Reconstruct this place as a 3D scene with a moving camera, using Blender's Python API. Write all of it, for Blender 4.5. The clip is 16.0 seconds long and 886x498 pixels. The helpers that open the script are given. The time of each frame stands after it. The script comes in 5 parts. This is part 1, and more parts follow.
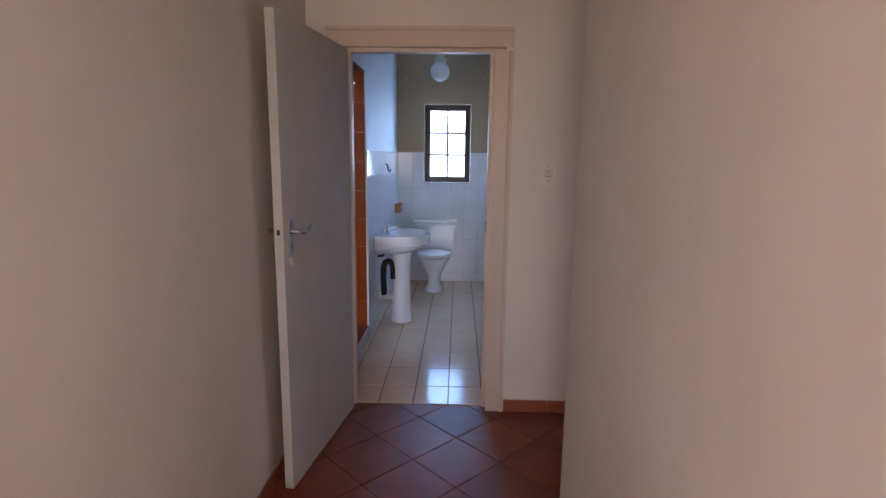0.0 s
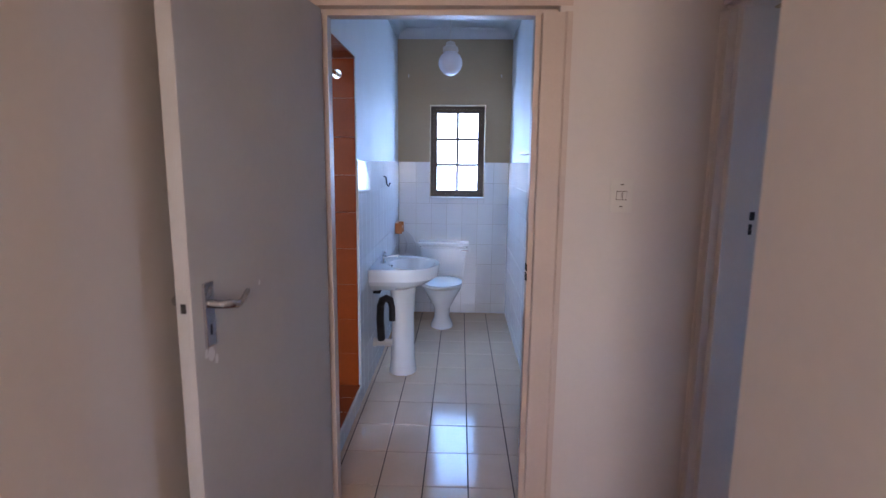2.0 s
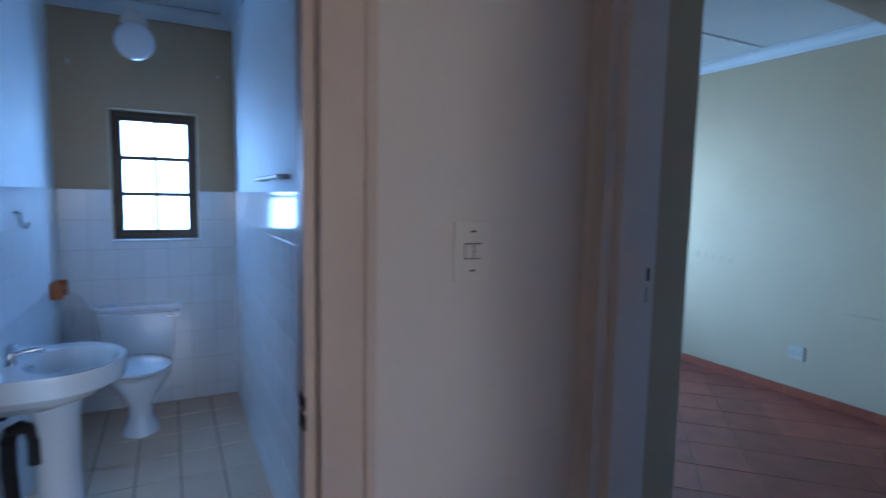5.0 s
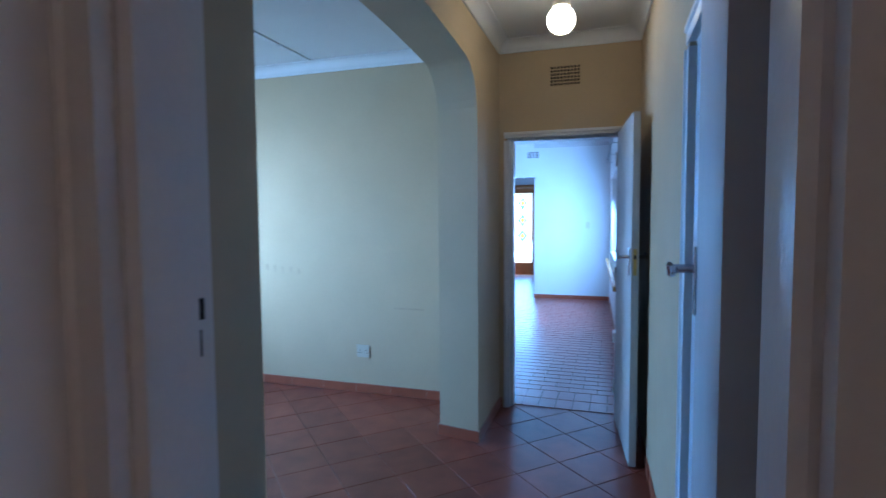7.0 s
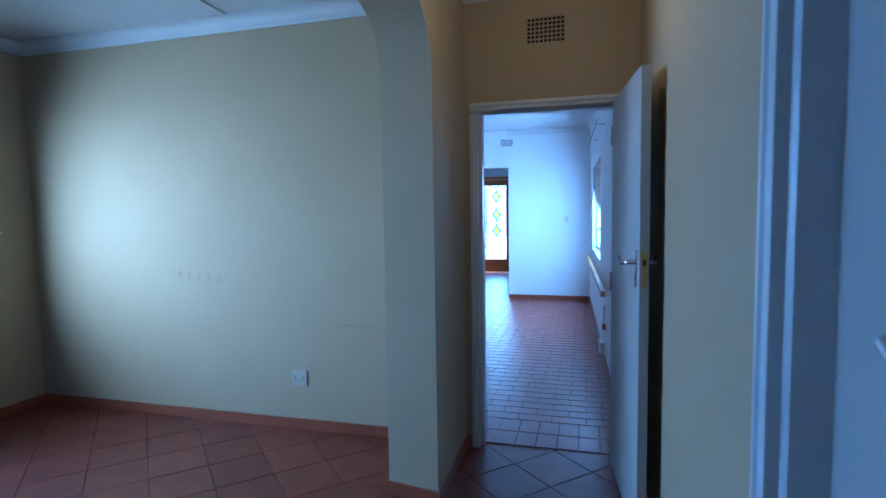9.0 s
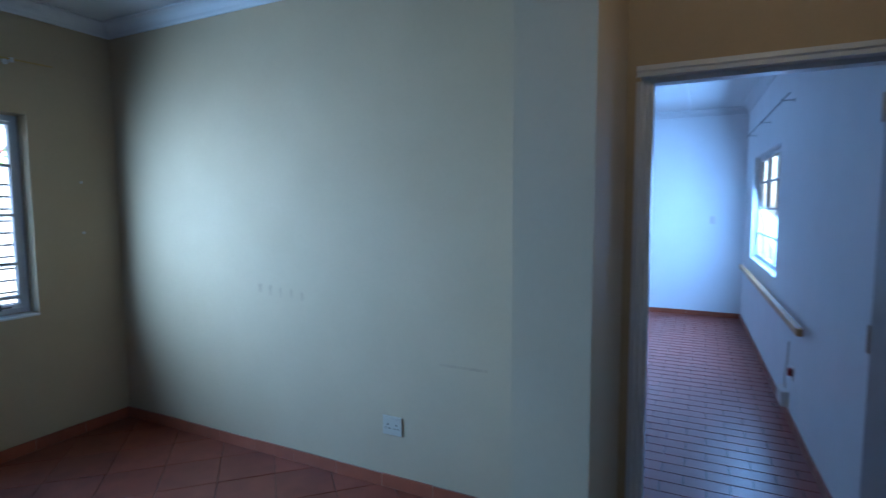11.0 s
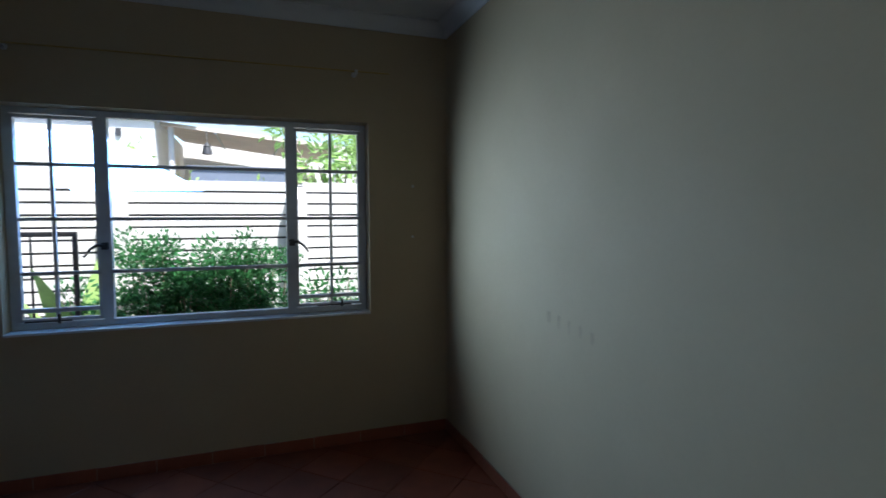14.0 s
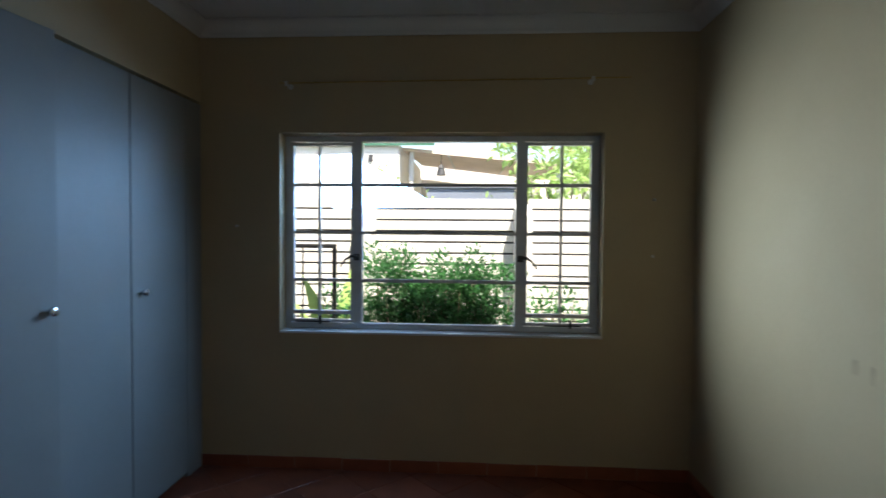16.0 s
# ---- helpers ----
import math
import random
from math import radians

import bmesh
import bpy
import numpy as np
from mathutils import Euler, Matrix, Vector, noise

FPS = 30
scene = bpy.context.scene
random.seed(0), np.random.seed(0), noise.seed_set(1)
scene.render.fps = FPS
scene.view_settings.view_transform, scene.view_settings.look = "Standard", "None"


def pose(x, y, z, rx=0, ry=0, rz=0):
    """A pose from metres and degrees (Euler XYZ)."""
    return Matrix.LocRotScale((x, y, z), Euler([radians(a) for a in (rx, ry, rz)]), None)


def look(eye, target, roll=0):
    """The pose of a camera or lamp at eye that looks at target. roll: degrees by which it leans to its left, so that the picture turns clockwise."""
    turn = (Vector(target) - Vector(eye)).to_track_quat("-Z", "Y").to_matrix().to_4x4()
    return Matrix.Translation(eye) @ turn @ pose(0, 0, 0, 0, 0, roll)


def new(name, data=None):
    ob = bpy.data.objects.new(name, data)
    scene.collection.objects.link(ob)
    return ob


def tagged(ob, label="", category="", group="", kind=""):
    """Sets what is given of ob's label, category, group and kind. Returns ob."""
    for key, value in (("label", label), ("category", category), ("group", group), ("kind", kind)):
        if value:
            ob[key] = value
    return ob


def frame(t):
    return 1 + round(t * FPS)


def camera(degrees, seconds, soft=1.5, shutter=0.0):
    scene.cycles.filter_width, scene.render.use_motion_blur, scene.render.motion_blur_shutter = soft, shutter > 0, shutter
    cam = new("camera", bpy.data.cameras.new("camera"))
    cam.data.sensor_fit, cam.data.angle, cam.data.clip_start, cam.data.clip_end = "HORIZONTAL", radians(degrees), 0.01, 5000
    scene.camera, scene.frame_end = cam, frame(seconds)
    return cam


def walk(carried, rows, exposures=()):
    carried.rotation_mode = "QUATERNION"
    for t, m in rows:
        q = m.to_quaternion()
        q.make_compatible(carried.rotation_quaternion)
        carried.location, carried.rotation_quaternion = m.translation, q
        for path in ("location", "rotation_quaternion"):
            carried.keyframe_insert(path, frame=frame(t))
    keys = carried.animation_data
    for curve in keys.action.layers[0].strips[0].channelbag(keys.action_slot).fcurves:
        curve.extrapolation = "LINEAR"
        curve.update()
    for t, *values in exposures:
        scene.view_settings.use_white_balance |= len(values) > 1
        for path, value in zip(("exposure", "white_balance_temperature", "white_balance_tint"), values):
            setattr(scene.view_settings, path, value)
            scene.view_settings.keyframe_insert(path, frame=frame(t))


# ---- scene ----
cam = camera(80.2, 16.0, shutter=0.5)
PATH = [
    (0, (0.278, 0.088, 1.491), (0.223, 2.056, 1.138), 0.7),
    (0.5, (0.242, 0.294, 1.474), (0.179, 2.262, 1.129), 0.6),
    (1, (0.198, 0.555, 1.495), (0.132, 2.525, 1.155), 0.5),
    (1.5, (0.183, 0.788, 1.494), (0.119, 2.759, 1.161), 0.6),
    (2, (0.178, 1.044, 1.507), (0.115, 3.017, 1.184), 0.6),
    (2.5, (0.132, 1.274, 1.513), (0.081, 3.248, 1.198), 0.7),
    (3, (0.111, 1.481, 1.514), (0.092, 3.459, 1.216), 0.6),
    (3.2, (0.089, 1.588, 1.508), (0.093, 3.568, 1.221), 1.0),
    (5.5, (0.338, 2.159, 1.499), (1.574, 3.724, 1.341), 0.6),
    (6, (0.470, 2.258, 1.473), (1.992, 3.549, 1.332), 0.5),
    (6.5, (0.532, 2.335, 1.467), (2.296, 3.269, 1.346), 0.0),
    (7, (0.63, 2.402, 1.457), (2.531, 3.013, 1.336), -0.4),
    (7.5, (0.776, 2.437, 1.439), (2.713, 2.918, 1.312), -0.6),
    (8, (1.004, 2.455, 1.438), (2.944, 2.922, 1.306), -0.7),
    (8.2, (1.09, 2.459, 1.438), (3.029, 2.932, 1.305), -0.8),
    (10.3, (1.985, 2.752, 1.493), (3.859, 3.432, 1.333), -0.3),
    (10.5, (2.048, 2.802, 1.5), (3.907, 3.521, 1.338), -0.3),
    (11, (2.223, 2.912, 1.531), (4.009, 3.795, 1.358), -0.2),
    (11.5, (2.366, 2.991, 1.516), (4.017, 4.108, 1.347), 0.1),
    (12.5, (2.676, 3.155, 1.537), (4.095, 4.551, 1.346), -0.0),
    (13, (2.893, 3.185, 1.532), (4.109, 4.763, 1.356), -0.0),
    (13.5, (3.166, 3.172, 1.475), (4.08, 4.946, 1.334), -0.1),
    (14, (3.291, 3.244, 1.487), (3.974, 5.119, 1.358), -0.1),
    (14.5, (3.345, 3.349, 1.492), (3.837, 5.284, 1.385), 0.1),
    (15, (3.328, 3.401, 1.503), (3.625, 5.377, 1.41), 0.1),
    (15.5, (3.353, 3.418, 1.481), (3.429, 5.415, 1.405), 0.3),
    (16, (3.249, 3.431, 1.473), (3.129, 5.426, 1.411), 0.5),
]
EXPOSURES = [(0, 2.98, 6000, 15), (1.5, 3.3, 5800, 17), (3, 3.4, 5450, 17), (5.5, 2.55, 4600, 4), (7, 2.95, 4760, 5), (8, 2.65, 4620, 4), (10.5, 2.5, 4750, 6), (12.5, 1.7, 5350, 9), (14, 1.08, 5850, 9), (16, 1.4, 7100, 9)]
walk(cam, [(t, look(eye, target, roll)) for t, eye, target, roll in PATH], EXPOSURES)

# ---- world and light ----
SUN_EL, SUN_AZ = 58.0, 150.0
world = bpy.data.worlds.new("sky")
world.use_nodes = True
scene.world = world
_bg = world.node_tree.nodes["Background"]
_sky = world.node_tree.nodes.new("ShaderNodeTexSky")
_sky.sky_type, _sky.sun_disc = "NISHITA", False
_sky.sun_elevation, _sky.sun_rotation = radians(SUN_EL), radians(SUN_AZ)
world.node_tree.links.new(_sky.outputs[0], _bg.inputs[0])
_bg.inputs[1].default_value = 0.15
_sun = bpy.data.lights.new("sun", "SUN")
_sun.energy, _sun.angle, _sun.color = 5.0, radians(0.5), (1.0, 0.95, 0.87)
_el, _az = radians(SUN_EL), radians(SUN_AZ)
new("sun", _sun).matrix_world = look((math.sin(_az) * math.cos(_el) * 50, math.cos(_az) * math.cos(_el) * 50, math.sin(_el) * 50), (0, 0, 0))


def window_light(name, eye, target, w, h, watts, color, spread=180):
    d = bpy.data.lights.new(name, "AREA")
    d.shape, d.size, d.size_y, d.energy, d.color, d.spread = "RECTANGLE", w, h, watts, color, radians(spread)
    ob = new(name, d)
    ob.matrix_world = look(eye, target)
    return ob


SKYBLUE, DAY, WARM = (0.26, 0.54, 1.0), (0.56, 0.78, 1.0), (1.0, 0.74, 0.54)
window_light("bedroom_sky_light", (3.03, 6.600, 1.80), (2.48, 5.30, 0.85), 1.75, 0.40, 9.4, (0.22, 0.50, 1.0), 122)
for _x in (2.36, 3.00, 3.64):
    window_light("bedroom_day_light", (_x, 6.600, 1.45), (_x + 0.78, 5.600, 1.40), 0.30, 1.1, 1.85, DAY, 100)
window_light("bath_window_light", (0.14, 6.50, 1.62), (0.14, 5.0, 1.35), 0.5, 0.85, 2.0, (0.36, 0.60, 1.0))
window_light("living_window_light", (8.3, 2.325, 1.47), (8.3, 4.0, 1.0), 1.75, 1.0, 22, (0.38, 0.62, 1.0))
window_light("glass_door_light", (13.61, 4.535, 1.2), (9.0, 4.0, 0.4), 0.5, 1.6, 6, SKYBLUE)
# warm fill lamp added behind the start; no source is seen there
window_light("rear_fill_light", (0.1, -1.22, 1.5), (0.1, 0, 1.2), 1.05, 1.15, 4.2, WARM)


# ---- materials ----
def material(name, color, rough=0.6, metal=0.0, vary=0.08, scale=6.0, grain=120.0, bump=0.05, island=0.0, color2=None, ior=1.45, coat=0.0):
    """A surface with variation at two scales, fine relief and, for pieces, a tone of their own."""
    m = bpy.data.materials.new(name)
    m.use_nodes = True
    nt = m.node_tree
    b = nt.nodes["Principled BSDF"]
    b.inputs["Roughness"].default_value, b.inputs["Metallic"].default_value = rough, metal
    b.inputs["IOR"].default_value = ior
    b.inputs["Coat Weight"].default_value = coat
    co = nt.nodes.new("ShaderNodeTexCoord")
    geo = nt.nodes.new("ShaderNodeNewGeometry")
    big = nt.nodes.new("ShaderNodeTexNoise")
    big.inputs["Scale"].default_value, big.inputs["Detail"].default_value = scale, 5
    fine = nt.nodes.new("ShaderNodeTexNoise")
    fine.inputs["Scale"].default_value, fine.inputs["Detail"].default_value = grain, 3
    nt.links.new(geo.outputs["Position"], big.inputs["Vector"])
    nt.links.new(geo.outputs["Position"], fine.inputs["Vector"])
    ramp = nt.nodes.new("ShaderNodeMapRange")
    ramp.inputs["From Min"].default_value, ramp.inputs["From Max"].default_value = 0.3, 0.7
    nt.links.new(big.outputs["Fac"], ramp.inputs["Value"])
    mix = nt.nodes.new("ShaderNodeMix")
    mix.data_type = "RGBA"
    c2 = color2 or tuple(c * (1 - vary * 2) for c in color)
    mix.inputs["A"].default_value, mix.inputs["B"].default_value = (*color, 1), (*c2, 1)
    nt.links.new(ramp.outputs[0], mix.inputs["Factor"])
    out = mix.outputs["Result"]
    hsv = nt.nodes.new("ShaderNodeHueSaturation")
    val = nt.nodes.new("ShaderNodeMapRange")
    val.inputs["To Min"].default_value, val.inputs["To Max"].default_value = 1 - vary, 1 + vary
    nt.links.new(fine.outputs["Fac"], val.inputs["Value"])
    if island:
        info = nt.nodes.new("ShaderNodeObjectInfo")
        add = nt.nodes.new("ShaderNodeMath")
        add.operation = "ADD"
        nt.links.new(info.outputs["Random"], add.inputs[0])
        nt.links.new(geo.outputs["Random Per Island"], add.inputs[1])
        fr = nt.nodes.new("ShaderNodeMath")
        fr.operation = "FRACT"
        nt.links.new(add.outputs[0], fr.inputs[0])
        tone = nt.nodes.new("ShaderNodeMapRange")
        tone.inputs["To Min"].default_value, tone.inputs["To Max"].default_value = 1 - island, 1 + island
        nt.links.new(fr.outputs[0], tone.inputs["Value"])
        mul = nt.nodes.new("ShaderNodeMath")
        mul.operation = "MULTIPLY"
        nt.links.new(tone.outputs[0], mul.inputs[0])
        nt.links.new(val.outputs[0], mul.inputs[1])
        nt.links.new(mul.outputs[0], hsv.inputs["Value"])
    else:
        nt.links.new(val.outputs[0], hsv.inputs["Value"])
    nt.links.new(out, hsv.inputs["Color"])
    nt.links.new(hsv.outputs[0], b.inputs["Base Color"])
    rr = nt.nodes.new("ShaderNodeMapRange")
    rr.inputs["To Min"].default_value, rr.inputs["To Max"].default_value = max(0.02, rough * 0.95), min(1, rough * 1.05)
    nt.links.new(ramp.outputs[0], rr.inputs["Value"])
    nt.links.new(rr.outputs[0], b.inputs["Roughness"])
    if bump:
        bp = nt.nodes.new("ShaderNodeBump")
        bp.inputs["Strength"].default_value, bp.inputs["Distance"].default_value = bump, 0.01
        nt.links.new(fine.outputs["Fac"], bp.inputs["Height"])
        nt.links.new(bp.outputs[0], b.inputs["Normal"])
    return m


def glass_material(name, tint=(1, 1, 1), rough=0.0):
    m = bpy.data.materials.new(name)
    m.use_nodes = True
    b = m.node_tree.nodes["Principled BSDF"]
    b.inputs["Base Color"].default_value = (*tint, 1)
    b.inputs["Transmission Weight"].default_value, b.inputs["Roughness"].default_value, b.inputs["IOR"].default_value = 1, rough, 1.1
    return m


def glow_material(name, color, strength):
    m = bpy.data.materials.new(name)
    m.use_nodes = True
    b = m.node_tree.nodes["Principled BSDF"]
    b.inputs["Base Color"].default_value = (0.8, 0.8, 0.8, 1)
    b.inputs["Emission Color"].default_value, b.inputs["Emission Strength"].default_value = (*color, 1), strength
    return m


OFFWHITE = material("offwhite_paint", (0.62, 0.57, 0.53), 0.6, vary=0.025, scale=2.5, grain=45, bump=0.045)
CREAM = material("cream_paint", (0.425, 0.33, 0.205), 0.75, vary=0.025, scale=2.5, grain=45, bump=0.045)
WHITE = material("white_paint", (0.70, 0.70, 0.70), 0.62, vary=0.02, scale=3, grain=45, bump=0.04)
CEILING = material("ceiling_paint", (0.56, 0.56, 0.55), 0.7, vary=0.02, scale=2, grain=80, bump=0.05)
CORNICE = material("cornice_paint", (0.58, 0.58, 0.58), 0.6, vary=0.02, scale=4, grain=80, bump=0.03)
FRAME = material("frame_enamel", (0.54, 0.445, 0.38), 0.42, vary=0.04, scale=5, grain=90, bump=0.06)
FRAMEPALE = material("pale_frame_enamel", (0.64, 0.58, 0.53), 0.38, vary=0.04, scale=5, grain=90, bump=0.06)
FRAMEWHITE = material("white_frame_enamel", (0.62, 0.63, 0.65), 0.38, vary=0.04, scale=5, grain=90, bump=0.06)
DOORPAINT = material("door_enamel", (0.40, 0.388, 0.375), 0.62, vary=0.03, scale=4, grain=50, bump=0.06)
TERRA = material("terracotta_tile", (0.19, 0.046, 0.021), 0.40, vary=0.12, scale=7, grain=140, bump=0.06, island=0.16, color2=(0.135, 0.032, 0.017))
GROUT = material("dark_grout", (0.10, 0.065, 0.05), 0.9, vary=0.15, scale=20, grain=300, bump=0.2)
SKIRT = material("terracotta_skirting", (0.28, 0.078, 0.038), 0.4, vary=0.10, scale=9, grain=140, bump=0.05, island=0.10)


# ---- shape helpers ----
def part(name, bm, mat, parent=None, label=""):
    me = bpy.data.meshes.new(name)
    bm.normal_update()
    bm.to_mesh(me)
    bm.free()
    if mat:
        me.materials.append(mat)
    ob = new(name, me)
    if parent:
        ob.parent = parent
    return tagged(ob, label)


def boxes(*spans, bevel=0.0):
    """A bmesh of boxes, each given as x0, x1, y0, y1, z0, z1."""
    bm = bmesh.new()
    for x0, x1, y0, y1, z0, z1 in spans:
        r = bmesh.ops.create_cube(bm, size=1)
        bmesh.ops.scale(bm, vec=(x1 - x0, y1 - y0, z1 - z0), verts=r["verts"])
        bmesh.ops.translate(bm, vec=((x0 + x1) / 2, (y0 + y1) / 2, (z0 + z1) / 2), verts=r["verts"])
    if bevel:
        bmesh.ops.bevel(bm, geom=bm.edges[:], offset=bevel, segments=2, profile=0.6, affect="EDGES")
    return bm


def wall(name, mat, *spans, label="painted plaster wall"):
    return tagged(part(name, boxes(*spans), mat), label, "wall", kind="structure")


# ---- plan ----
YE, YEB = 3.00, 3.13            # wall between lobby and bathroom
XL, XR = -0.54, 0.70            # corridor walls
YC = 1.98                       # outside corner of the corridor
XD0, XD1 = 1.08, 1.24           # wall with the hall doorway
HY0, HY1 = 2.16, 3.21           # hall side walls
AY = 3.485                      # room side of the arch wall
XE0, XE1 = 4.54, 4.68           # wall with the living room door
YW = 6.605                      # bedroom window wall
XW = 1.553                      # wardrobe fronts
BX0, BX1, YB = -0.435, 0.650, 6.237   # bathroom
ZC = 2.74
LX, LY0 = 10.05, 2.272           # living room

floor = tagged(part("floor", boxes((-1.6, 14.5, -3.2, 7.0, -0.25, -0.012)), GROUT), "dark recessed grout bed under the floor tiles", "floor", kind="structure")

# corridor and lobby
wall("wall_corridor_west", OFFWHITE, (XL - 0.15, XL, -3.0, YE, 0, ZC))
wall("wall_corridor_east", OFFWHITE, (XR, XD0 + 0.16, -3.0, YC, 0, ZC))
wall("wall_bathroom_south", OFFWHITE, (XL - 0.15, -0.395, YE, YEB, 0, ZC), (0.517, XD1, YE, YEB, 0, ZC), (-0.395, 0.517, YE, YEB, 2.09, ZC))
wall("wall_hall_west", OFFWHITE, (XD0, XD1, YC, 2.15, 0, ZC), (XD0, XD1, 2.985, YE, 0, ZC), (XD0, XD1, 2.15, 2.985, 2.09, ZC))
# unseen end wall, set close behind the start to hold an added lamp
wall("wall_corridor_unseen", OFFWHITE, (XL, -0.45, -1.35, -1.2, 0, ZC), (0.65, XR, -1.35, -1.2, 0, ZC), (-0.45, 0.65, -1.35, -1.2, 0, 0.9), (-0.45, 0.65, -1.35, -1.2, 2.1, ZC))
# hall


def south_y(x):
    """The hall's south wall runs slightly out of square."""
    return 2.105 + (x - XD1) * 0.036


def hall_south():
    bm = bmesh.new()
    for x0, x1, z0, z1 in ((XD1, 1.86, 0, ZC), (2.64, XE0, 0, ZC), (1.86, 2.64, 2.09, ZC)):
        c = [(x0, south_y(x0) - 0.15), (x1, south_y(x1) - 0.15), (x1, south_y(x1)), (x0, south_y(x0))]
        lo = [bm.verts.new((x, y, z0)) for x, y in c]
        hi = [bm.verts.new((x, y, z1)) for x, y in c]
        bm.faces.new(lo[::-1])
        bm.faces.new(hi)
        for i in range(4):
            bm.faces.new((lo[i], lo[(i + 1) % 4], hi[(i + 1) % 4], hi[i]))
    bmesh.ops.recalc_face_normals(bm, faces=bm.faces)
    tagged(part("wall_hall_south", bm, CREAM), "painted plaster wall", "wall", kind="structure")


hall_south()
wall("wall_east", CREAM, (XE0, XE1, HY0 - 0.3, 2.26, 0, ZC), (XE0, XE1, 3.16, YW + 0.25, 0, ZC), (XE0, XE1, 2.26, 3.16, 2.07, ZC))


AX0, AXF, AXB = 1.70, 3.862, 3.910   # arch jambs: west, east at the hall face, east at the room face


def arch_wall():
    """Wall between hall and bedroom with a wide flat opening rounded at its upper corners."""
    r, zt, n = 0.29, 2.385, 10

    def outline(x1):
        pts = [(XD1, 0), (AX0, 0)]
        for i in range(n + 1):
            a = math.pi / 2 * i / n
            pts.append((AX0 + r - r * math.cos(a), zt - r + r * math.sin(a)))
        for i in range(1, 8):
            u = i / 8
            pts.append((AX0 + r + (x1 - AX0 - 2 * r) * u, zt + 0.035 * math.sin(math.pi * u)))
        for i in range(n + 1):
            a = math.pi / 2 * (1 - i / n)
            pts.append((x1 - r + r * math.cos(a), zt - r + r * math.sin(a)))
        return pts + [(x1, 0), (XE0, 0), (XE0, ZC), (XD1, ZC)]
    bm = bmesh.new()
    front = [bm.verts.new((x, HY1, z)) for x, z in outline(AXF)]
    back = [bm.verts.new((x, AY, z)) for x, z in outline(AXB)]
    bm.faces.new(front)
    bm.faces.new(back[::-1])
    for i in range(len(front)):
        j = (i + 1) % len(front)
        bm.faces.new((front[i], back[i], back[j], front[j]))
    bmesh.ops.recalc_face_normals(bm, faces=bm.faces)
    bmesh.ops.triangulate(bm, faces=[f for f in bm.faces if len(f.verts) > 4])
    return tagged(part("wall_arch", bm, CREAM), "cream plaster wall with a wide round-cornered archway", "wall", kind="structure")


arch_wall()
# bedroom
WX0, WX1, WZ0, WZ1 = 2.05, 4.01, 0.857, 2.075
wall("wall_bedroom_north", CREAM, (0.9, WX0, YW, YW + 0.25, 0, ZC), (WX1, XE0, YW, YW + 0.25, 0, ZC), (WX0, WX1, YW, YW + 0.25, 0, WZ0), (WX0, WX1, YW, YW + 0.25, WZ1, ZC))
wall("wall_bedroom_west", CREAM, (0.80, 0.90, AY - 0.3, YW + 0.25, 0, ZC))
# bathroom
BWX0, BWX1, BWZ0, BWZ1 = -0.125, 0.407, 1.172, 2.054
wall("wall_bathroom_north", CREAM, (BX0 - 0.9, BWX0, YB, YB + 0.25, 0, ZC), (BWX1, BX1 + 0.15, YB, YB + 0.25, 0, ZC), (BWX0, BWX1, YB, YB + 0.25, 0, BWZ0), (BWX0, BWX1, YB, YB + 0.25, BWZ1, ZC))
wall("wall_bathroom_east", WHITE, (BX1, BX1 + 0.15, YEB, YB, 0, ZC))
wall("wall_bathroom_west", WHITE, (BX0 - 0.15, BX0, 4.16, YB, 0, ZC), (BX0 - 0.15, BX0, YEB, 3.42, 0, ZC), (BX0 - 0.15, BX0, 3.42, 4.16, 2.10, ZC), (BX0 - 0.15, BX0, 3.42, 4.16, 0, 0.12))
# living room: its south wall runs out of square like the hall's
SKEW = Matrix.Translation((XE1, LY0, 0)) @ Matrix.Rotation(math.atan(0.030), 4, "Z") @ Matrix.Translation((-XE1, -LY0, 0))
LY1 = LY0 + 0.030 * (LX - XE1)


def skewed(ob):
    ob.matrix_world = SKEW @ ob.matrix_basis
    return ob


LWX0, LWX1, LWZ0, LWZ1 = 7.40, 9.25, 0.90, 2.03
skewed(wall("wall_living_south", WHITE, (XE1, LWX0, LY0 - 0.11, LY0, 0, ZC), (LWX1, LX + 3.6, LY0 - 0.11, LY0, 0, ZC), (LWX0, LWX1, LY0 - 0.11, LY0, 0, LWZ0), (LWX0, LWX1, LY0 - 0.11, LY0, LWZ1, ZC)))
wall("wall_living_east", WHITE, (LX, LX + 0.15, LY1 - 0.02, 3.72, 0, ZC), (LX, LX + 0.15, 3.72, 6.0, 2.155, ZC))
wall("wall_living_north", WHITE, (XE1, 13.65, 6.0, 6.15, 0, ZC))
wall("wall_entrance_east", WHITE, (13.65, 13.80, LY0 - 0.2, 4.14, 0, ZC), (13.65, 13.80, 4.93, 6.15, 0, ZC), (13.65, 13.80, 4.14, 4.93, 2.24, ZC))
# shower niche off the bathroom
ORANGE = material("orange_tile", (0.22, 0.036, 0.005), 0.3, vary=0.10, scale=5, grain=90, bump=0.03, island=0.10, ior=1.2)
wall("wall_shower", OFFWHITE, (-1.45, -1.35, YEB, 4.6, 0, ZC), (-1.35, BX0 - 0.15, 4.45, 4.6, 0, ZC), label="wall behind the shower niche")

tagged(part("ceiling", boxes((-1.6, 13.8, -3.2, 6.9, ZC, ZC + 0.1)), CEILING), "white painted ceiling boards", "ceiling", kind="structure")

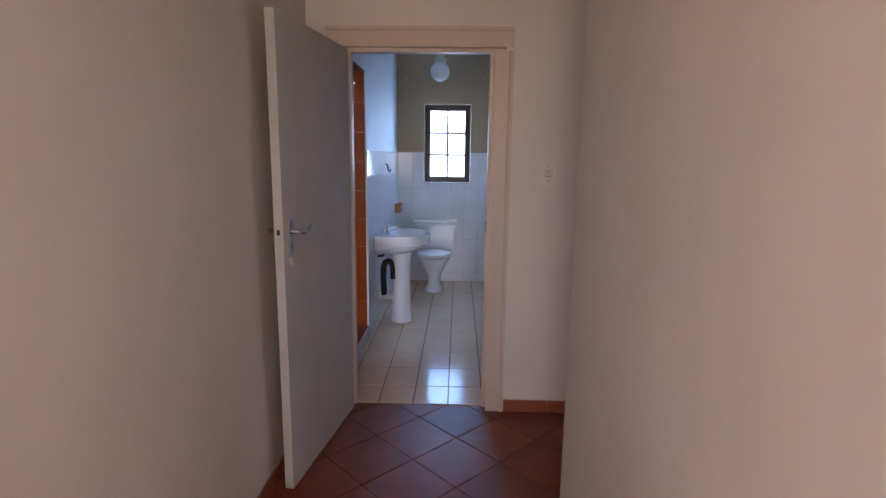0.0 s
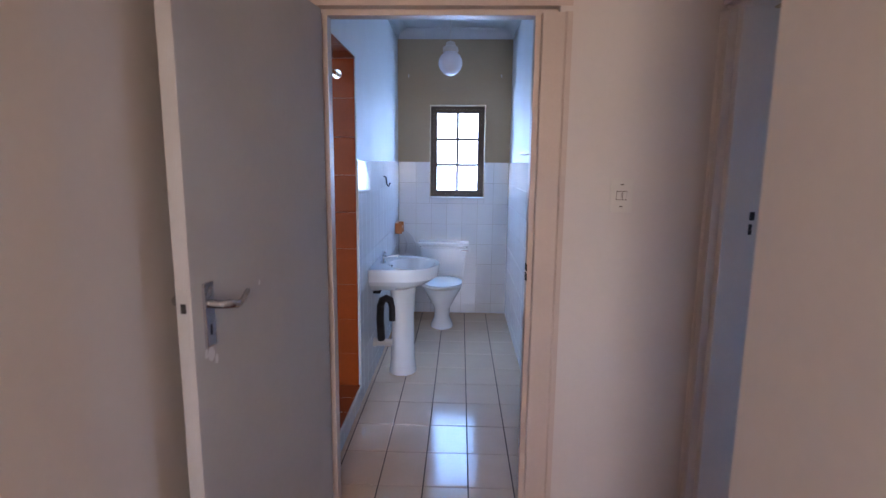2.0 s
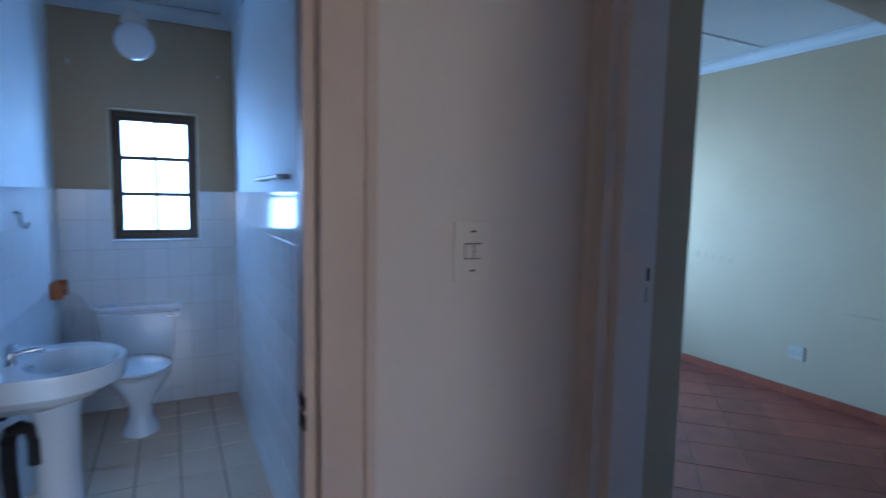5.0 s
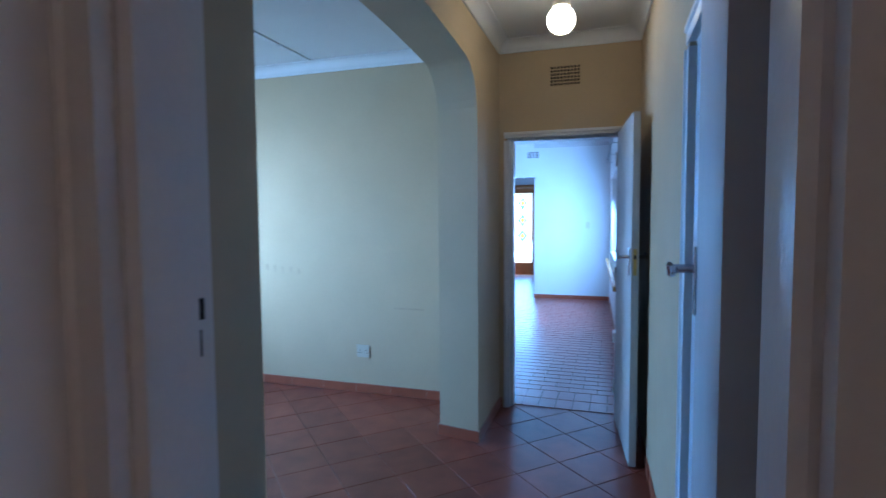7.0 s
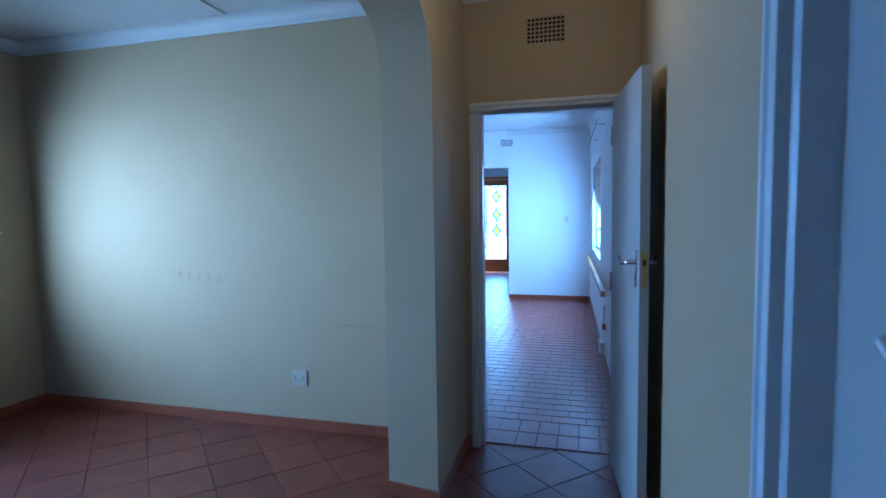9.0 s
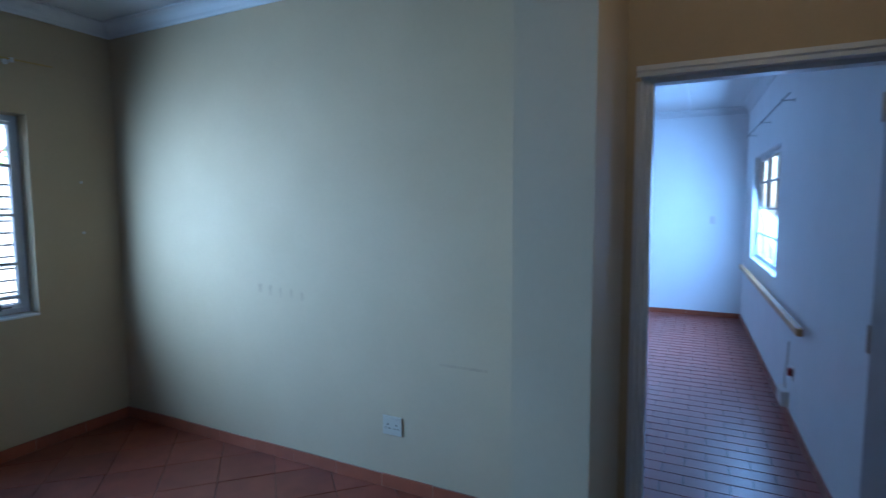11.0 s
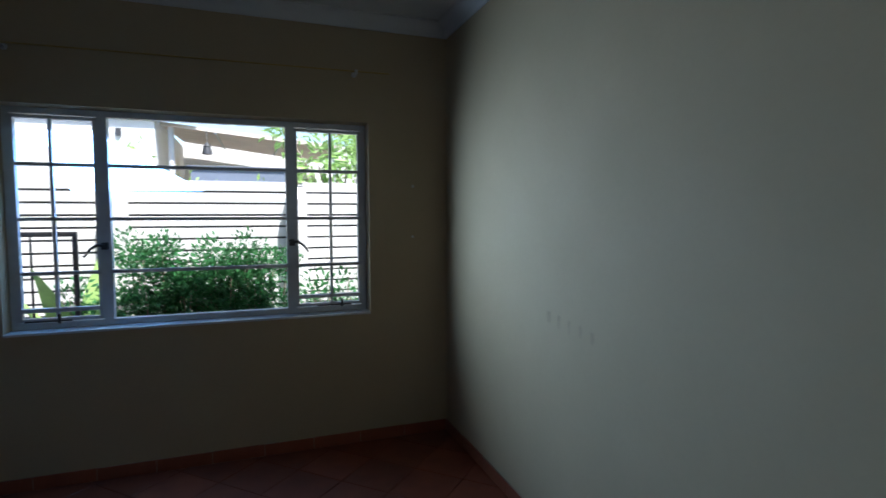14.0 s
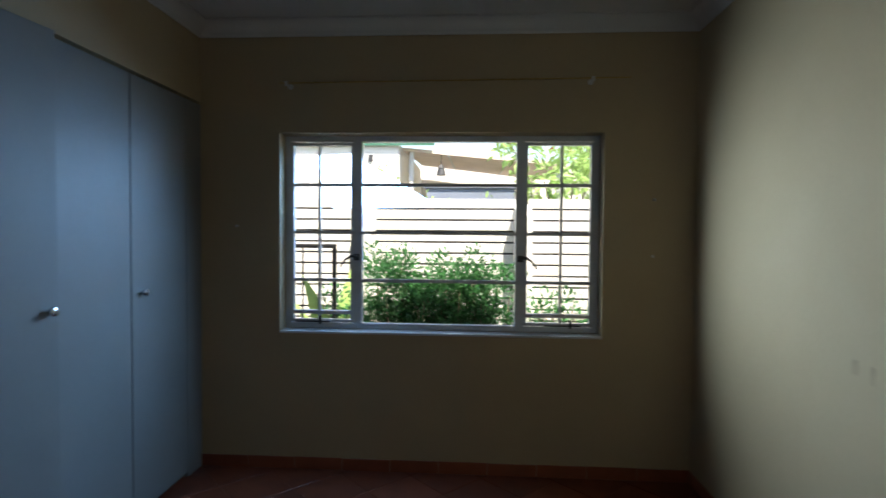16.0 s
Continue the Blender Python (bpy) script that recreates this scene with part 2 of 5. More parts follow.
# ---- more materials ----
CHROME = material("chrome", (0.62, 0.63, 0.66), 0.16, metal=1.0, vary=0.05, scale=30, grain=400, bump=0.01)
BRASS = material("worn_brass", (0.50, 0.34, 0.12), 0.3, metal=1.0, vary=0.12, scale=30, grain=300, bump=0.02)
DARK = material("dark_hole", (0.015, 0.012, 0.01), 0.8, vary=0.1, scale=30, grain=200, bump=0)
PORCELAIN = material("white_porcelain", (0.78, 0.79, 0.80), 0.08, vary=0.01, scale=3, grain=30, bump=0, coat=0.4)
PLASTIC = material("white_plastic", (0.62, 0.585, 0.53), 0.35, vary=0.02, scale=12, grain=200, bump=0.01)
OLDPLASTIC = material("yellowed_plastic", (0.43, 0.385, 0.30), 0.4, vary=0.03, scale=12, grain=200, bump=0.01)
SLOT = material("shadowed_switch_gap", (0.13, 0.10, 0.08), 0.7, vary=0.1, scale=20, grain=200, bump=0)
BLACKPLASTIC = material("black_plastic", (0.02, 0.02, 0.022), 0.4, vary=0.1, scale=20, grain=200, bump=0.02)
BATHTILE = material("white_wall_tile", (0.74, 0.76, 0.78), 0.10, vary=0.015, scale=6, grain=40, bump=0.02, island=0.025)
BATHGROUT = material("pale_grout", (0.52, 0.51, 0.48), 0.8, vary=0.1, scale=15, grain=200, bump=0.1)
BATHFLOOR = material("white_floor_tile", (0.68, 0.51, 0.36), 0.13, vary=0.03, scale=6, grain=60, bump=0.02, island=0.03)
FLOORGROUT = material("brown_grout", (0.12, 0.085, 0.06), 0.9, vary=0.15, scale=15, grain=200, bump=0.1)
BRICK = material("brick_paver", (0.25, 0.070, 0.048), 0.34, vary=0.08, scale=9, grain=120, bump=0.04, island=0.08)
STEELWIN = material("grey_window_steel", (0.66, 0.68, 0.72), 0.4, vary=0.06, scale=12, grain=150, bump=0.03)
DARKWOOD = material("dark_window_wood", (0.035, 0.022, 0.016), 0.4, vary=0.15, scale=14, grain=120, bump=0.05)
ORANGEWOOD = material("orange_varnished_wood", (0.48, 0.15, 0.03), 0.3, vary=0.12, scale=8, grain=90, bump=0.04)
PALEWOOD = material("pale_wood_rail", (0.50, 0.27, 0.09), 0.45, vary=0.08, scale=10, grain=90, bump=0.04)
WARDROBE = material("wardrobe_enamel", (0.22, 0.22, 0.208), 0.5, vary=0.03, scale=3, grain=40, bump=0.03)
GLASS = glass_material("clear_glass")
FROST = glass_material("frosted_glass", (0.95, 0.98, 1.0), 0.55)
BLUEGLASS = glass_material("blue_glass", (0.01, 0.05, 0.40))
TEALGLASS = glass_material("teal_glass", (0.30, 0.72, 0.80))
DIAMONDGLASS = glass_material("deep_teal_glass", (0.14, 0.55, 0.62))
YELLOWGLASS = glass_material("yellow_glass", (0.92, 0.66, 0.03))
GLOBE_ON = glow_material("lit_globe", (1.0, 0.74, 0.42), 3.6)
GLOBE_OFF = material("opal_globe", (0.72, 0.74, 0.80), 0.12, vary=0.01, scale=3, grain=30, bump=0)
CONCRETE = material("pale_concrete", (0.80, 0.78, 0.74), 0.9, vary=0.10, scale=4, grain=80, bump=0.15, island=0.04)
SOIL = material("garden_soil", (0.16, 0.11, 0.07), 0.95, vary=0.2, scale=1.2, grain=60, bump=0.3, color2=(0.10, 0.12, 0.05))
LEAF = material("shrub_leaf", (0.065, 0.22, 0.070), 0.4, vary=0.15, scale=5, grain=60, bump=0, island=0.45)
PALELEAF = material("light_leaf", (0.42, 0.62, 0.20), 0.45, vary=0.15, scale=5, grain=60, bump=0, island=0.40)
BARK = material("bark", (0.30, 0.24, 0.18), 0.9, vary=0.2, scale=12, grain=80, bump=0.3)
REDLEAF = material("red_flower", (0.45, 0.04, 0.03), 0.5, vary=0.15, scale=5, grain=60, bump=0, island=0.3)


def see_through_leaf(m, share):
    """Lets some light pass through thin leaves."""
    nt = m.node_tree
    b = nt.nodes["Principled BSDF"]
    tr = nt.nodes.new("ShaderNodeBsdfTranslucent")
    src = b.inputs["Base Color"].links[0].from_socket
    nt.links.new(src, tr.inputs["Color"])
    mx = nt.nodes.new("ShaderNodeMixShader")
    mx.inputs[0].default_value = share
    nt.links.new(b.outputs[0], mx.inputs[1])
    nt.links.new(tr.outputs[0], mx.inputs[2])
    nt.links.new(mx.outputs[0], nt.nodes["Material Output"].inputs["Surface"])


see_through_leaf(LEAF, 0.4)
see_through_leaf(PALELEAF, 0.45)
HOUSEWALL = material("neighbour_plaster", (0.82, 0.80, 0.78), 0.85, vary=0.05, scale=1.5, grain=40, bump=0.1)
ROOFGREEN = material("green_roof_sheet", (0.05, 0.16, 0.11), 0.5, vary=0.1, scale=3, grain=60, bump=0.05)
AWNING = material("beige_awning", (0.72, 0.60, 0.52), 0.6, vary=0.08, scale=3, grain=60, bump=0.05)
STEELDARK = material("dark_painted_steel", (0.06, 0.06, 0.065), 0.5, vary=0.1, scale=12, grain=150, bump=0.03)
SHEDGREY = material("blue_grey_shed_sheet", (0.20, 0.23, 0.30), 0.6, vary=0.08, scale=3, grain=60, bump=0.05)
MORTAR = material("skirting_mortar", (0.36, 0.27, 0.20), 0.9, vary=0.1, scale=15, grain=200, bump=0.1)
BRICKGROUT = material("brick_joint", (0.10, 0.045, 0.033), 0.8, vary=0.1, scale=15, grain=200, bump=0.1)
SMUDGE = material("scuffed_paint", (0.395, 0.305, 0.192), 0.75, vary=0.08, scale=14, grain=90, bump=0.05)


# ---- builders ----
def empty(name, label, category, group="", kind="", at=(0, 0, 0)):
    ob = new(name)
    ob.location = at
    return tagged(ob, label, category, group, kind)


def cyl(bm, p0, p1, r0, r1=None, n=12):
    """A tapered rod from p0 to p1 added to bm."""
    p0, p1 = Vector(p0), Vector(p1)
    d = p1 - p0
    m = Matrix.Translation((p0 + p1) / 2) @ d.to_track_quat("Z", "Y").to_matrix().to_4x4()
    bmesh.ops.create_cone(bm, cap_ends=True, segments=n, radius1=r0, radius2=r0 if r1 is None else r1, depth=d.length, matrix=m)
    return bm


def smooth(ob):
    for p in ob.data.polygons:
        p.use_smooth = True
    ob.data.set_sharp_from_angle(angle=radians(38))
    return ob


def tube(pts, r, n=10):
    """A bmesh tube swept along points."""
    bm = bmesh.new()
    pts = [Vector(p) for p in pts]
    rings = []
    for i, p in enumerate(pts):
        t = (pts[min(i + 1, len(pts) - 1)] - pts[max(i - 1, 0)]).normalized()
        side = t.cross(Vector((0.13, 0.21, 0.97))).normalized()
        up = side.cross(t)
        rr = r[i] if isinstance(r, (list, tuple)) else r
        rings.append([bm.verts.new(p + (side * math.cos(2 * math.pi * k / n) + up * math.sin(2 * math.pi * k / n)) * rr) for k in range(n)])
    for a, b in zip(rings, rings[1:]):
        for k in range(n):
            bm.faces.new((a[k], a[(k + 1) % n], b[(k + 1) % n], b[k]))
    bm.faces.new(rings[0][::-1])
    bm.faces.new(rings[-1])
    bmesh.ops.recalc_face_normals(bm, faces=bm.faces)
    return bm


def lathe(profile, n=32, cx=0, cy=0, sx=1.0, sy=1.0):
    """A bmesh turned about z from (radius, z) pairs."""
    bm = bmesh.new()
    rings = [[bm.verts.new((cx + r * sx * math.cos(2 * math.pi * k / n), cy + r * sy * math.sin(2 * math.pi * k / n), z)) for k in range(n)] for r, z in profile]
    for a, b in zip(rings, rings[1:]):
        for k in range(n):
            bm.faces.new((a[k], a[(k + 1) % n], b[(k + 1) % n], b[k]))
    bm.faces.new(rings[0][::-1])
    bm.faces.new(rings[-1])
    bmesh.ops.recalc_face_normals(bm, faces=bm.faces)
    return bm


def prism(poly, z0, z1):
    """A bmesh prism over a plan polygon."""
    bm = bmesh.new()
    lo = [bm.verts.new((x, y, z0)) for x, y in poly]
    hi = [bm.verts.new((x, y, z1)) for x, y in poly]
    bm.faces.new(lo[::-1])
    bm.faces.new(hi)
    k = len(poly)
    for i in range(k):
        bm.faces.new((lo[i], lo[(i + 1) % k], hi[(i + 1) % k], hi[i]))
    bmesh.ops.recalc_face_normals(bm, faces=bm.faces)
    return bm


# ---- pressed steel door frames ----
def steel_frame(name, axis, a0, a1, face, back, ztop, label, fl=0.085, paint=FRAME):
    """A pressed frame round the clear opening a0..a1 along axis; the leaf sits on the side of face, back is the other wall face."""
    sgn = 1 if back > face else -1
    T = abs(back - face)
    prof = [(fl, -0.012), (fl - 0.019, -0.014), (fl - 0.025, -0.006), (0.020, -0.006), (0.020, 0.042), (0.0, 0.042), (0.0, T - 0.030), (0.012, T - 0.022), (0.020, T - 0.022),
            (0.020, T + 0.006), (fl - 0.025, T + 0.006), (fl - 0.019, T + 0.014), (fl, T + 0.012)]
    root = empty(name, label, "door frame", kind="structure")

    def place(u, w):
        v = face + sgn * w
        return (u, v) if axis == "x" else (v, u)
    for nm, edge, s_ in (("jamb", a0, -1), ("jamb", a1, 1)):
        part(nm, prism([place(edge + s_ * u, w) for u, w in prof], 0, ztop), paint, root)
    bm = bmesh.new()
    ends = []
    for e in (a0 - fl, a1 + fl):
        ends.append([bm.verts.new((*place(e, w), ztop + u)) for u, w in prof])
    bm.faces.new(ends[0])
    bm.faces.new(ends[1][::-1])
    for i in range(len(prof)):
        j = (i + 1) % len(prof)
        bm.faces.new((ends[0][i], ends[0][j], ends[1][j], ends[1][i]))
    bmesh.ops.recalc_face_normals(bm, faces=bm.faces)
    part("head", bm, paint, root)
    return root


bath_frame = steel_frame("door_frame_bathroom", "x", -0.315, 0.437, YE, YEB, 2.03, "warm white enamelled steel door frame round the bathroom doorway", 0.122)
hall_frame = steel_frame("door_frame_hall", "y", 2.265, 2.930, XD1, XD0, 2.03, "enamelled steel door frame with strike plate in the lobby doorway", 0.085, FRAMEPALE)
living_frame = steel_frame("door_frame_living", "y", 2.330, 3.112, XE0, XE1, 2.018, "white enamelled steel door frame leading to the living room", 0.062, FRAMEWHITE)
side_frame = steel_frame("door_frame_side", "x", 1.905, 2.600, HY0 - 0.152, HY0 - 0.004, 2.03, "enamelled steel door frame of the closed side door in the hall", 0.085, FRAMEWHITE)
part("strike_plate", boxes((1.192, 1.226, 2.9465, 2.951, 1.316, 1.346), (1.196, 1.220, 2.9465, 2.951, 1.264, 1.302)), DARK, hall_frame, "dark strike openings")
part("strike_plate", boxes((0.4345, 0.438, 3.035, 3.075, 1.10, 1.125), (0.4345, 0.438, 3.035, 3.075, 1.06, 1.09)), DARK, bath_frame, "dark strike openings")


# ---- doors ----
def lever(side):
    """A lever on its boss, pointing to -x, on the side +1 or -1 of the leaf."""
    y = side
    return tube([(0, 0.0, 0), (0, 0.045 * y, 0), (-0.010, 0.052 * y, 0.000), (-0.036, 0.055 * y, -0.008), (-0.060, 0.057 * y, -0.004), (-0.080, 0.058 * y, 0.012), (-0.086, 0.058 * y, 0.018)],
                [0.011, 0.0105, 0.0115, 0.010, 0.0075, 0.0075, 0.006])


def flush_door(name, hinge, free, label, z1=2.035, thick=0.04, plate=CHROME, edge_mat=BRASS, zc=1.145):
    a, b = Vector((*hinge, 0)), Vector((*free, 0))
    d = b - a
    w = d.length
    root = empty(name, label, "door")
    root.matrix_world = Matrix.Translation(a) @ Matrix.Rotation(math.atan2(d.y, d.x), 4, "Z")
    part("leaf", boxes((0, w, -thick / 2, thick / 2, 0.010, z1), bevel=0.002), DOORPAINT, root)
    for s_ in (1, -1):
        y = s_ * thick / 2
        lo, hi = min(y, y + s_ * 0.007), max(y, y + s_ * 0.007)
        pl = part("back_plate", boxes((w - 0.078, w - 0.040, lo, hi, zc - 0.085, zc + 0.075), bevel=0.003), CHROME, root, "long chrome back plate")
        part("keyhole", boxes((w - 0.062, w - 0.056, min(y + s_ * 0.0065, y + s_ * 0.0075), max(y + s_ * 0.0065, y + s_ * 0.0075), zc - 0.055, zc - 0.030)), DARK, pl)
        bm = lever(s_)
        bmesh.ops.translate(bm, vec=(w - 0.059, y, zc + 0.022), verts=bm.verts)
        smooth(part("lever_handle", bm, CHROME, root, "curved chrome lever handle"))
    fp = part("lock_face", boxes((w - 0.0005, w + 0.0015, -0.011, 0.011, zc - 0.08, zc + 0.07), bevel=0.0005), edge_mat, root, "lock face plate on the door edge")
    part("latch", boxes((w + 0.0012, w + 0.0025, -0.007, 0.007, zc + 0.012, zc + 0.035)), DARK, fp)
    if edge_mat is DOORPAINT:
        for cx, cz, r in ((w - 0.062, zc - 0.105, 0.016), (w - 0.082, zc - 0.125, 0.010), (w - 0.042, zc - 0.10, 0.009), (w - 0.30, zc + 0.02, 0.006)):
            bm = bmesh.new()
            f = bm.faces.new([bm.verts.new((cx + r * (0.7 + 0.5 * noise.noise(Vector((k * 1.7, cx * 50, 0)))) * math.cos(k * math.pi / 5), thick / 2 + 0.0006, cz + r * 1.3 * math.sin(k * math.pi / 5))) for k in range(10)])
            part("paint_chip", bm, CORNICE, root, "chipped paint below the handle")
    for z in (0.25, 1.05, 1.85):
        part("hinge", cyl(bmesh.new(), (0.0, -thick / 2 - 0.004, z - 0.05), (0.0, -thick / 2 - 0.004, z + 0.05), 0.006), FRAME, root)
    return root


flush_door("bathroom_door", (-0.340, 2.985), (-0.455, 2.198), "open white enamelled flush door against the corridor wall", edge_mat=DOORPAINT)
flush_door("passage_door", (1.264, 2.268), (2.030, 2.186), "open white flush door folded back along the hall wall", zc=1.31)
flush_door("living_door", (4.515, 2.352), (3.775, 2.276), "open white flush door with brass lock face", zc=1.20)
side = empty("side_door", "closed white flush door in the hall side wall", "door")
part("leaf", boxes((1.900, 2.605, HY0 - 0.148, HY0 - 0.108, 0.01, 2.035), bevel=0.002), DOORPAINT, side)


# ---- cornices ----
def cornice(name, p0, p1, inward, z1=ZC, size=0.085):
    """A coved cornice along a wall from p0 to p1; inward is the room side."""
    prof = [(0, -size), (0.010, -size), (0.014, -size + 0.010)]
    for i in range(7):
        a = math.pi / 2 * i / 6
        prof.append((0.014 + (size - 0.024) * (1 - math.cos(a)), -size + 0.010 + (size - 0.020) * math.sin(a)))
    prof += [(size, -0.010), (size, 0), (0, 0)]
    bm = bmesh.new()
    p0, p1, n = Vector((*p0, 0)), Vector((*p1, 0)), Vector((*inward, 0))
    ends = [[bm.verts.new(p + n * u + Vector((0, 0, z1 + v))) for u, v in prof] for p in (p0, p1)]
    bm.faces.new(ends[0])
    bm.faces.new(ends[1][::-1])
    for i in range(len(prof)):
        j = (i + 1) % len(prof)
        bm.faces.new((ends[0][i], ends[0][j], ends[1][j], ends[1][i]))
    bmesh.ops.recalc_face_normals(bm, faces=bm.faces)
    return tagged(part(name, bm, CORNICE), "white coved plaster cornice under the ceiling", "cornice", kind="structure")


ZK = ZC - 0.001
for p0, p1, n in (((XD1, HY1), (XE0, HY1), (0, -1)), ((XD1, south_y(XD1)), (XE0, south_y(XE0)), (0, 1)), ((XE0, HY0), (XE0, HY1), (-1, 0)),
                  ((XW, YW), (XE0, YW), (0, -1)), ((XE0, AY), (XE0, YW), (-1, 0)), ((XD1, AY), (XE0, AY), (0, 1)), ((XW, AY), (XW, YW), (1, 0)),
                  ((BX0, YB), (BX1, YB), (0, -1)), ((BX0, YEB), (BX0, YB), (1, 0)), ((BX1, YEB), (BX1, YB), (-1, 0)),
                  ((LX, LY1), (LX, 3.72), (-1, 0)), ((XE1, LY0), (LX, LY1), (-0.03, 1))):
    cornice("cornice", p0, p1, n, ZK)
# cover strips of the ceiling boards
strip = tagged(part("ceiling_trim", boxes((2.0, 4.02, 4.745, 4.785, ZC - 0.010, ZC - 0.0005), (4.05, XE0 - 0.09, 4.745, 4.785, ZC - 0.010, ZC - 0.0005),
                                          (3.255, 3.29, 4.79, YW - 0.09, ZC - 0.010, ZC - 0.0005), (5.0, 13.0, 3.10, 3.14, ZC - 0.010, ZC - 0.0005), bevel=0.002), CORNICE),
               "thin cover strips over the ceiling board joints", "trim", kind="structure")


# ---- electrical plates ----
def wall_plate(name, label, category, m, w, h, rockers=0, sockets=0, mat=PLASTIC):
    root = empty(name, label, category)
    root.matrix_world = m
    part("plate", boxes((-w / 2, w / 2, -0.008, 0, -h / 2, h / 2), bevel=0.003), mat, root)
    for i in range(rockers):
        x = (i - (rockers - 1) / 2) * 0.021
        part("rocker", boxes((x - 0.0075, x + 0.0075, -0.014, -0.007, -0.014, 0.014), bevel=0.002), PLASTIC, root)
        part("rocker_slot", boxes((x - 0.009, x + 0.009, -0.0085, -0.0078, -0.0165, 0.0165)), SLOT, root)
    for z in (h / 2 - 0.022, -h / 2 + 0.022) if rockers else ():
        part("screw", boxes((-0.006, 0.006, -0.0088, -0.0078, z - 0.002, z + 0.002)), SLOT, root)
    for i in range(sockets):
        x = (i - (sockets - 1) / 2) * 0.055
        part("socket_holes", boxes((x - 0.004, x + 0.004, -0.0088, -0.0078, 0.002, 0.010), (x - 0.015, x - 0.009, -0.0088, -0.0078, -0.018, -0.011), (x + 0.009, x + 0.015, -0.0088, -0.0078, -0.018, -0.011)), DARK, root)
        part("rocker", boxes((x - 0.012, x + 0.012, -0.012, -0.007, 0.026, 0.040), bevel=0.002), mat, root)
    return root


wall_plate("light_switch", "white double rocker switch plate on the lobby wall", "light switch", pose(0.766, YE - 0.0005, 1.396), 0.082, 0.124, rockers=2)
wall_plate("wall_socket", "white double power socket plate low on the cream wall", "socket", pose(XE0 - 0.0005, 4.36, 0.350, 0, 0, -90) @ pose(0, 0, 0), 0.116, 0.104, sockets=2, mat=OLDPLASTIC)
wall_plate("wall_socket", "small white socket plate on the living room wall", "socket", SKEW @ pose(6.45, LY0 + 0.0005, 0.36, 0, 0, 180), 0.09, 0.09, sockets=1)
wall_plate("light_switch", "white switch plate on the living room end wall", "light switch", pose(LX - 0.0005, 2.80, 1.30, 0, 0, -90), 0.075, 0.115, rockers=1)


# ---- air bricks ----
def air_vent(name, m, cols, rows, pitch, label, mat):
    root = empty(name, label, "air vent")
    root.matrix_world = m
    w, h = cols * pitch, rows * pitch
    part("backing", boxes((-w / 2, w / 2, -0.001, 0, -h / 2, h / 2)), DARK, root)
    bar = pitch * 0.30
    for i in range(cols + 1):
        x = -w / 2 + i * pitch
        part("bar", boxes((x - bar / 2, x + bar / 2, -0.006, -0.001, -h / 2 - bar / 2, h / 2 + bar / 2)), mat, root)
    for j in range(rows + 1):
        z = -h / 2 + j * pitch
        part("slat", boxes((-w / 2, w / 2, -0.0055, -0.001, z - bar / 2, z + bar / 2)), mat, root)
    return root


air_vent("air_vent", pose(XE0 - 0.0005, 2.734, 2.460, 0, 0, -90), 9, 6, 0.0235, "painted grid air brick above the living room door", CREAM)
air_vent("air_vent", pose(LX - 0.0005, 3.745, 2.54, 0, 0, -90), 7, 4, 0.028, "white grid air brick high on the living room wall", WHITE)


# ---- lamps ----
def globe_lamp(name, x, y, z, r, glass, label, drop):
    root = empty(name, label, "lamp", at=(x, y, 0))
    prof = [(0.001, z - r)] + [(r * math.sin(math.pi * i / 16) * (1 + (0.012 if i % 2 else 0)), z - r * math.cos(math.pi * i / 16)) for i in range(1, 14)] + [(r * 0.52, z + r * 0.88), (r * 0.5, z + r * 0.92)]
    smooth(part("globe", lathe(prof), glass, root, "round glass globe"))
    smooth(part("gallery", lathe([(r * 0.60, z + r * 0.86), (r * 0.66, z + r * 0.95), (r * 0.62, z + r * 1.25), (r * 0.42, z + r * 1.34), (r * 0.36, z + r * 1.62), (r * 0.2, z + r * 1.7)]), PLASTIC, root, "white plastic lamp gallery"))
    if drop:
        part("cord", cyl(bmesh.new(), (0, 0, z + r * 1.65), (0, 0, ZC - 0.02), 0.0035), PLASTIC, root)
    smooth(part("ceiling_rose", lathe([(0.05, ZC - 0.001), (0.048, ZC - 0.012), (0.02, ZC - 0.03), (0.012, z + r * 1.6 if not drop else ZC - 0.05)]), PLASTIC if drop else BRASS, root, "ceiling rose"))
    return root


globe_lamp("globe_lamp", 3.58, 2.675, 2.508, 0.074, GLOBE_ON, "lit ribbed glass globe lamp on the hall ceiling", False)
globe_lamp("pendant_lamp", 0.086, 5.25, 2.262, 0.092, GLOBE_OFF, "unlit opal globe pendant on a thin cord in the bathroom", True)


# ---- windows ----
def pane(parent, x0, x1, z0, z1, y, mat):
    ob = part("pane", boxes((x0, x1, y - 0.002, y + 0.002, z0, z1)), mat, parent)
    ob.visible_shadow = False
    return ob


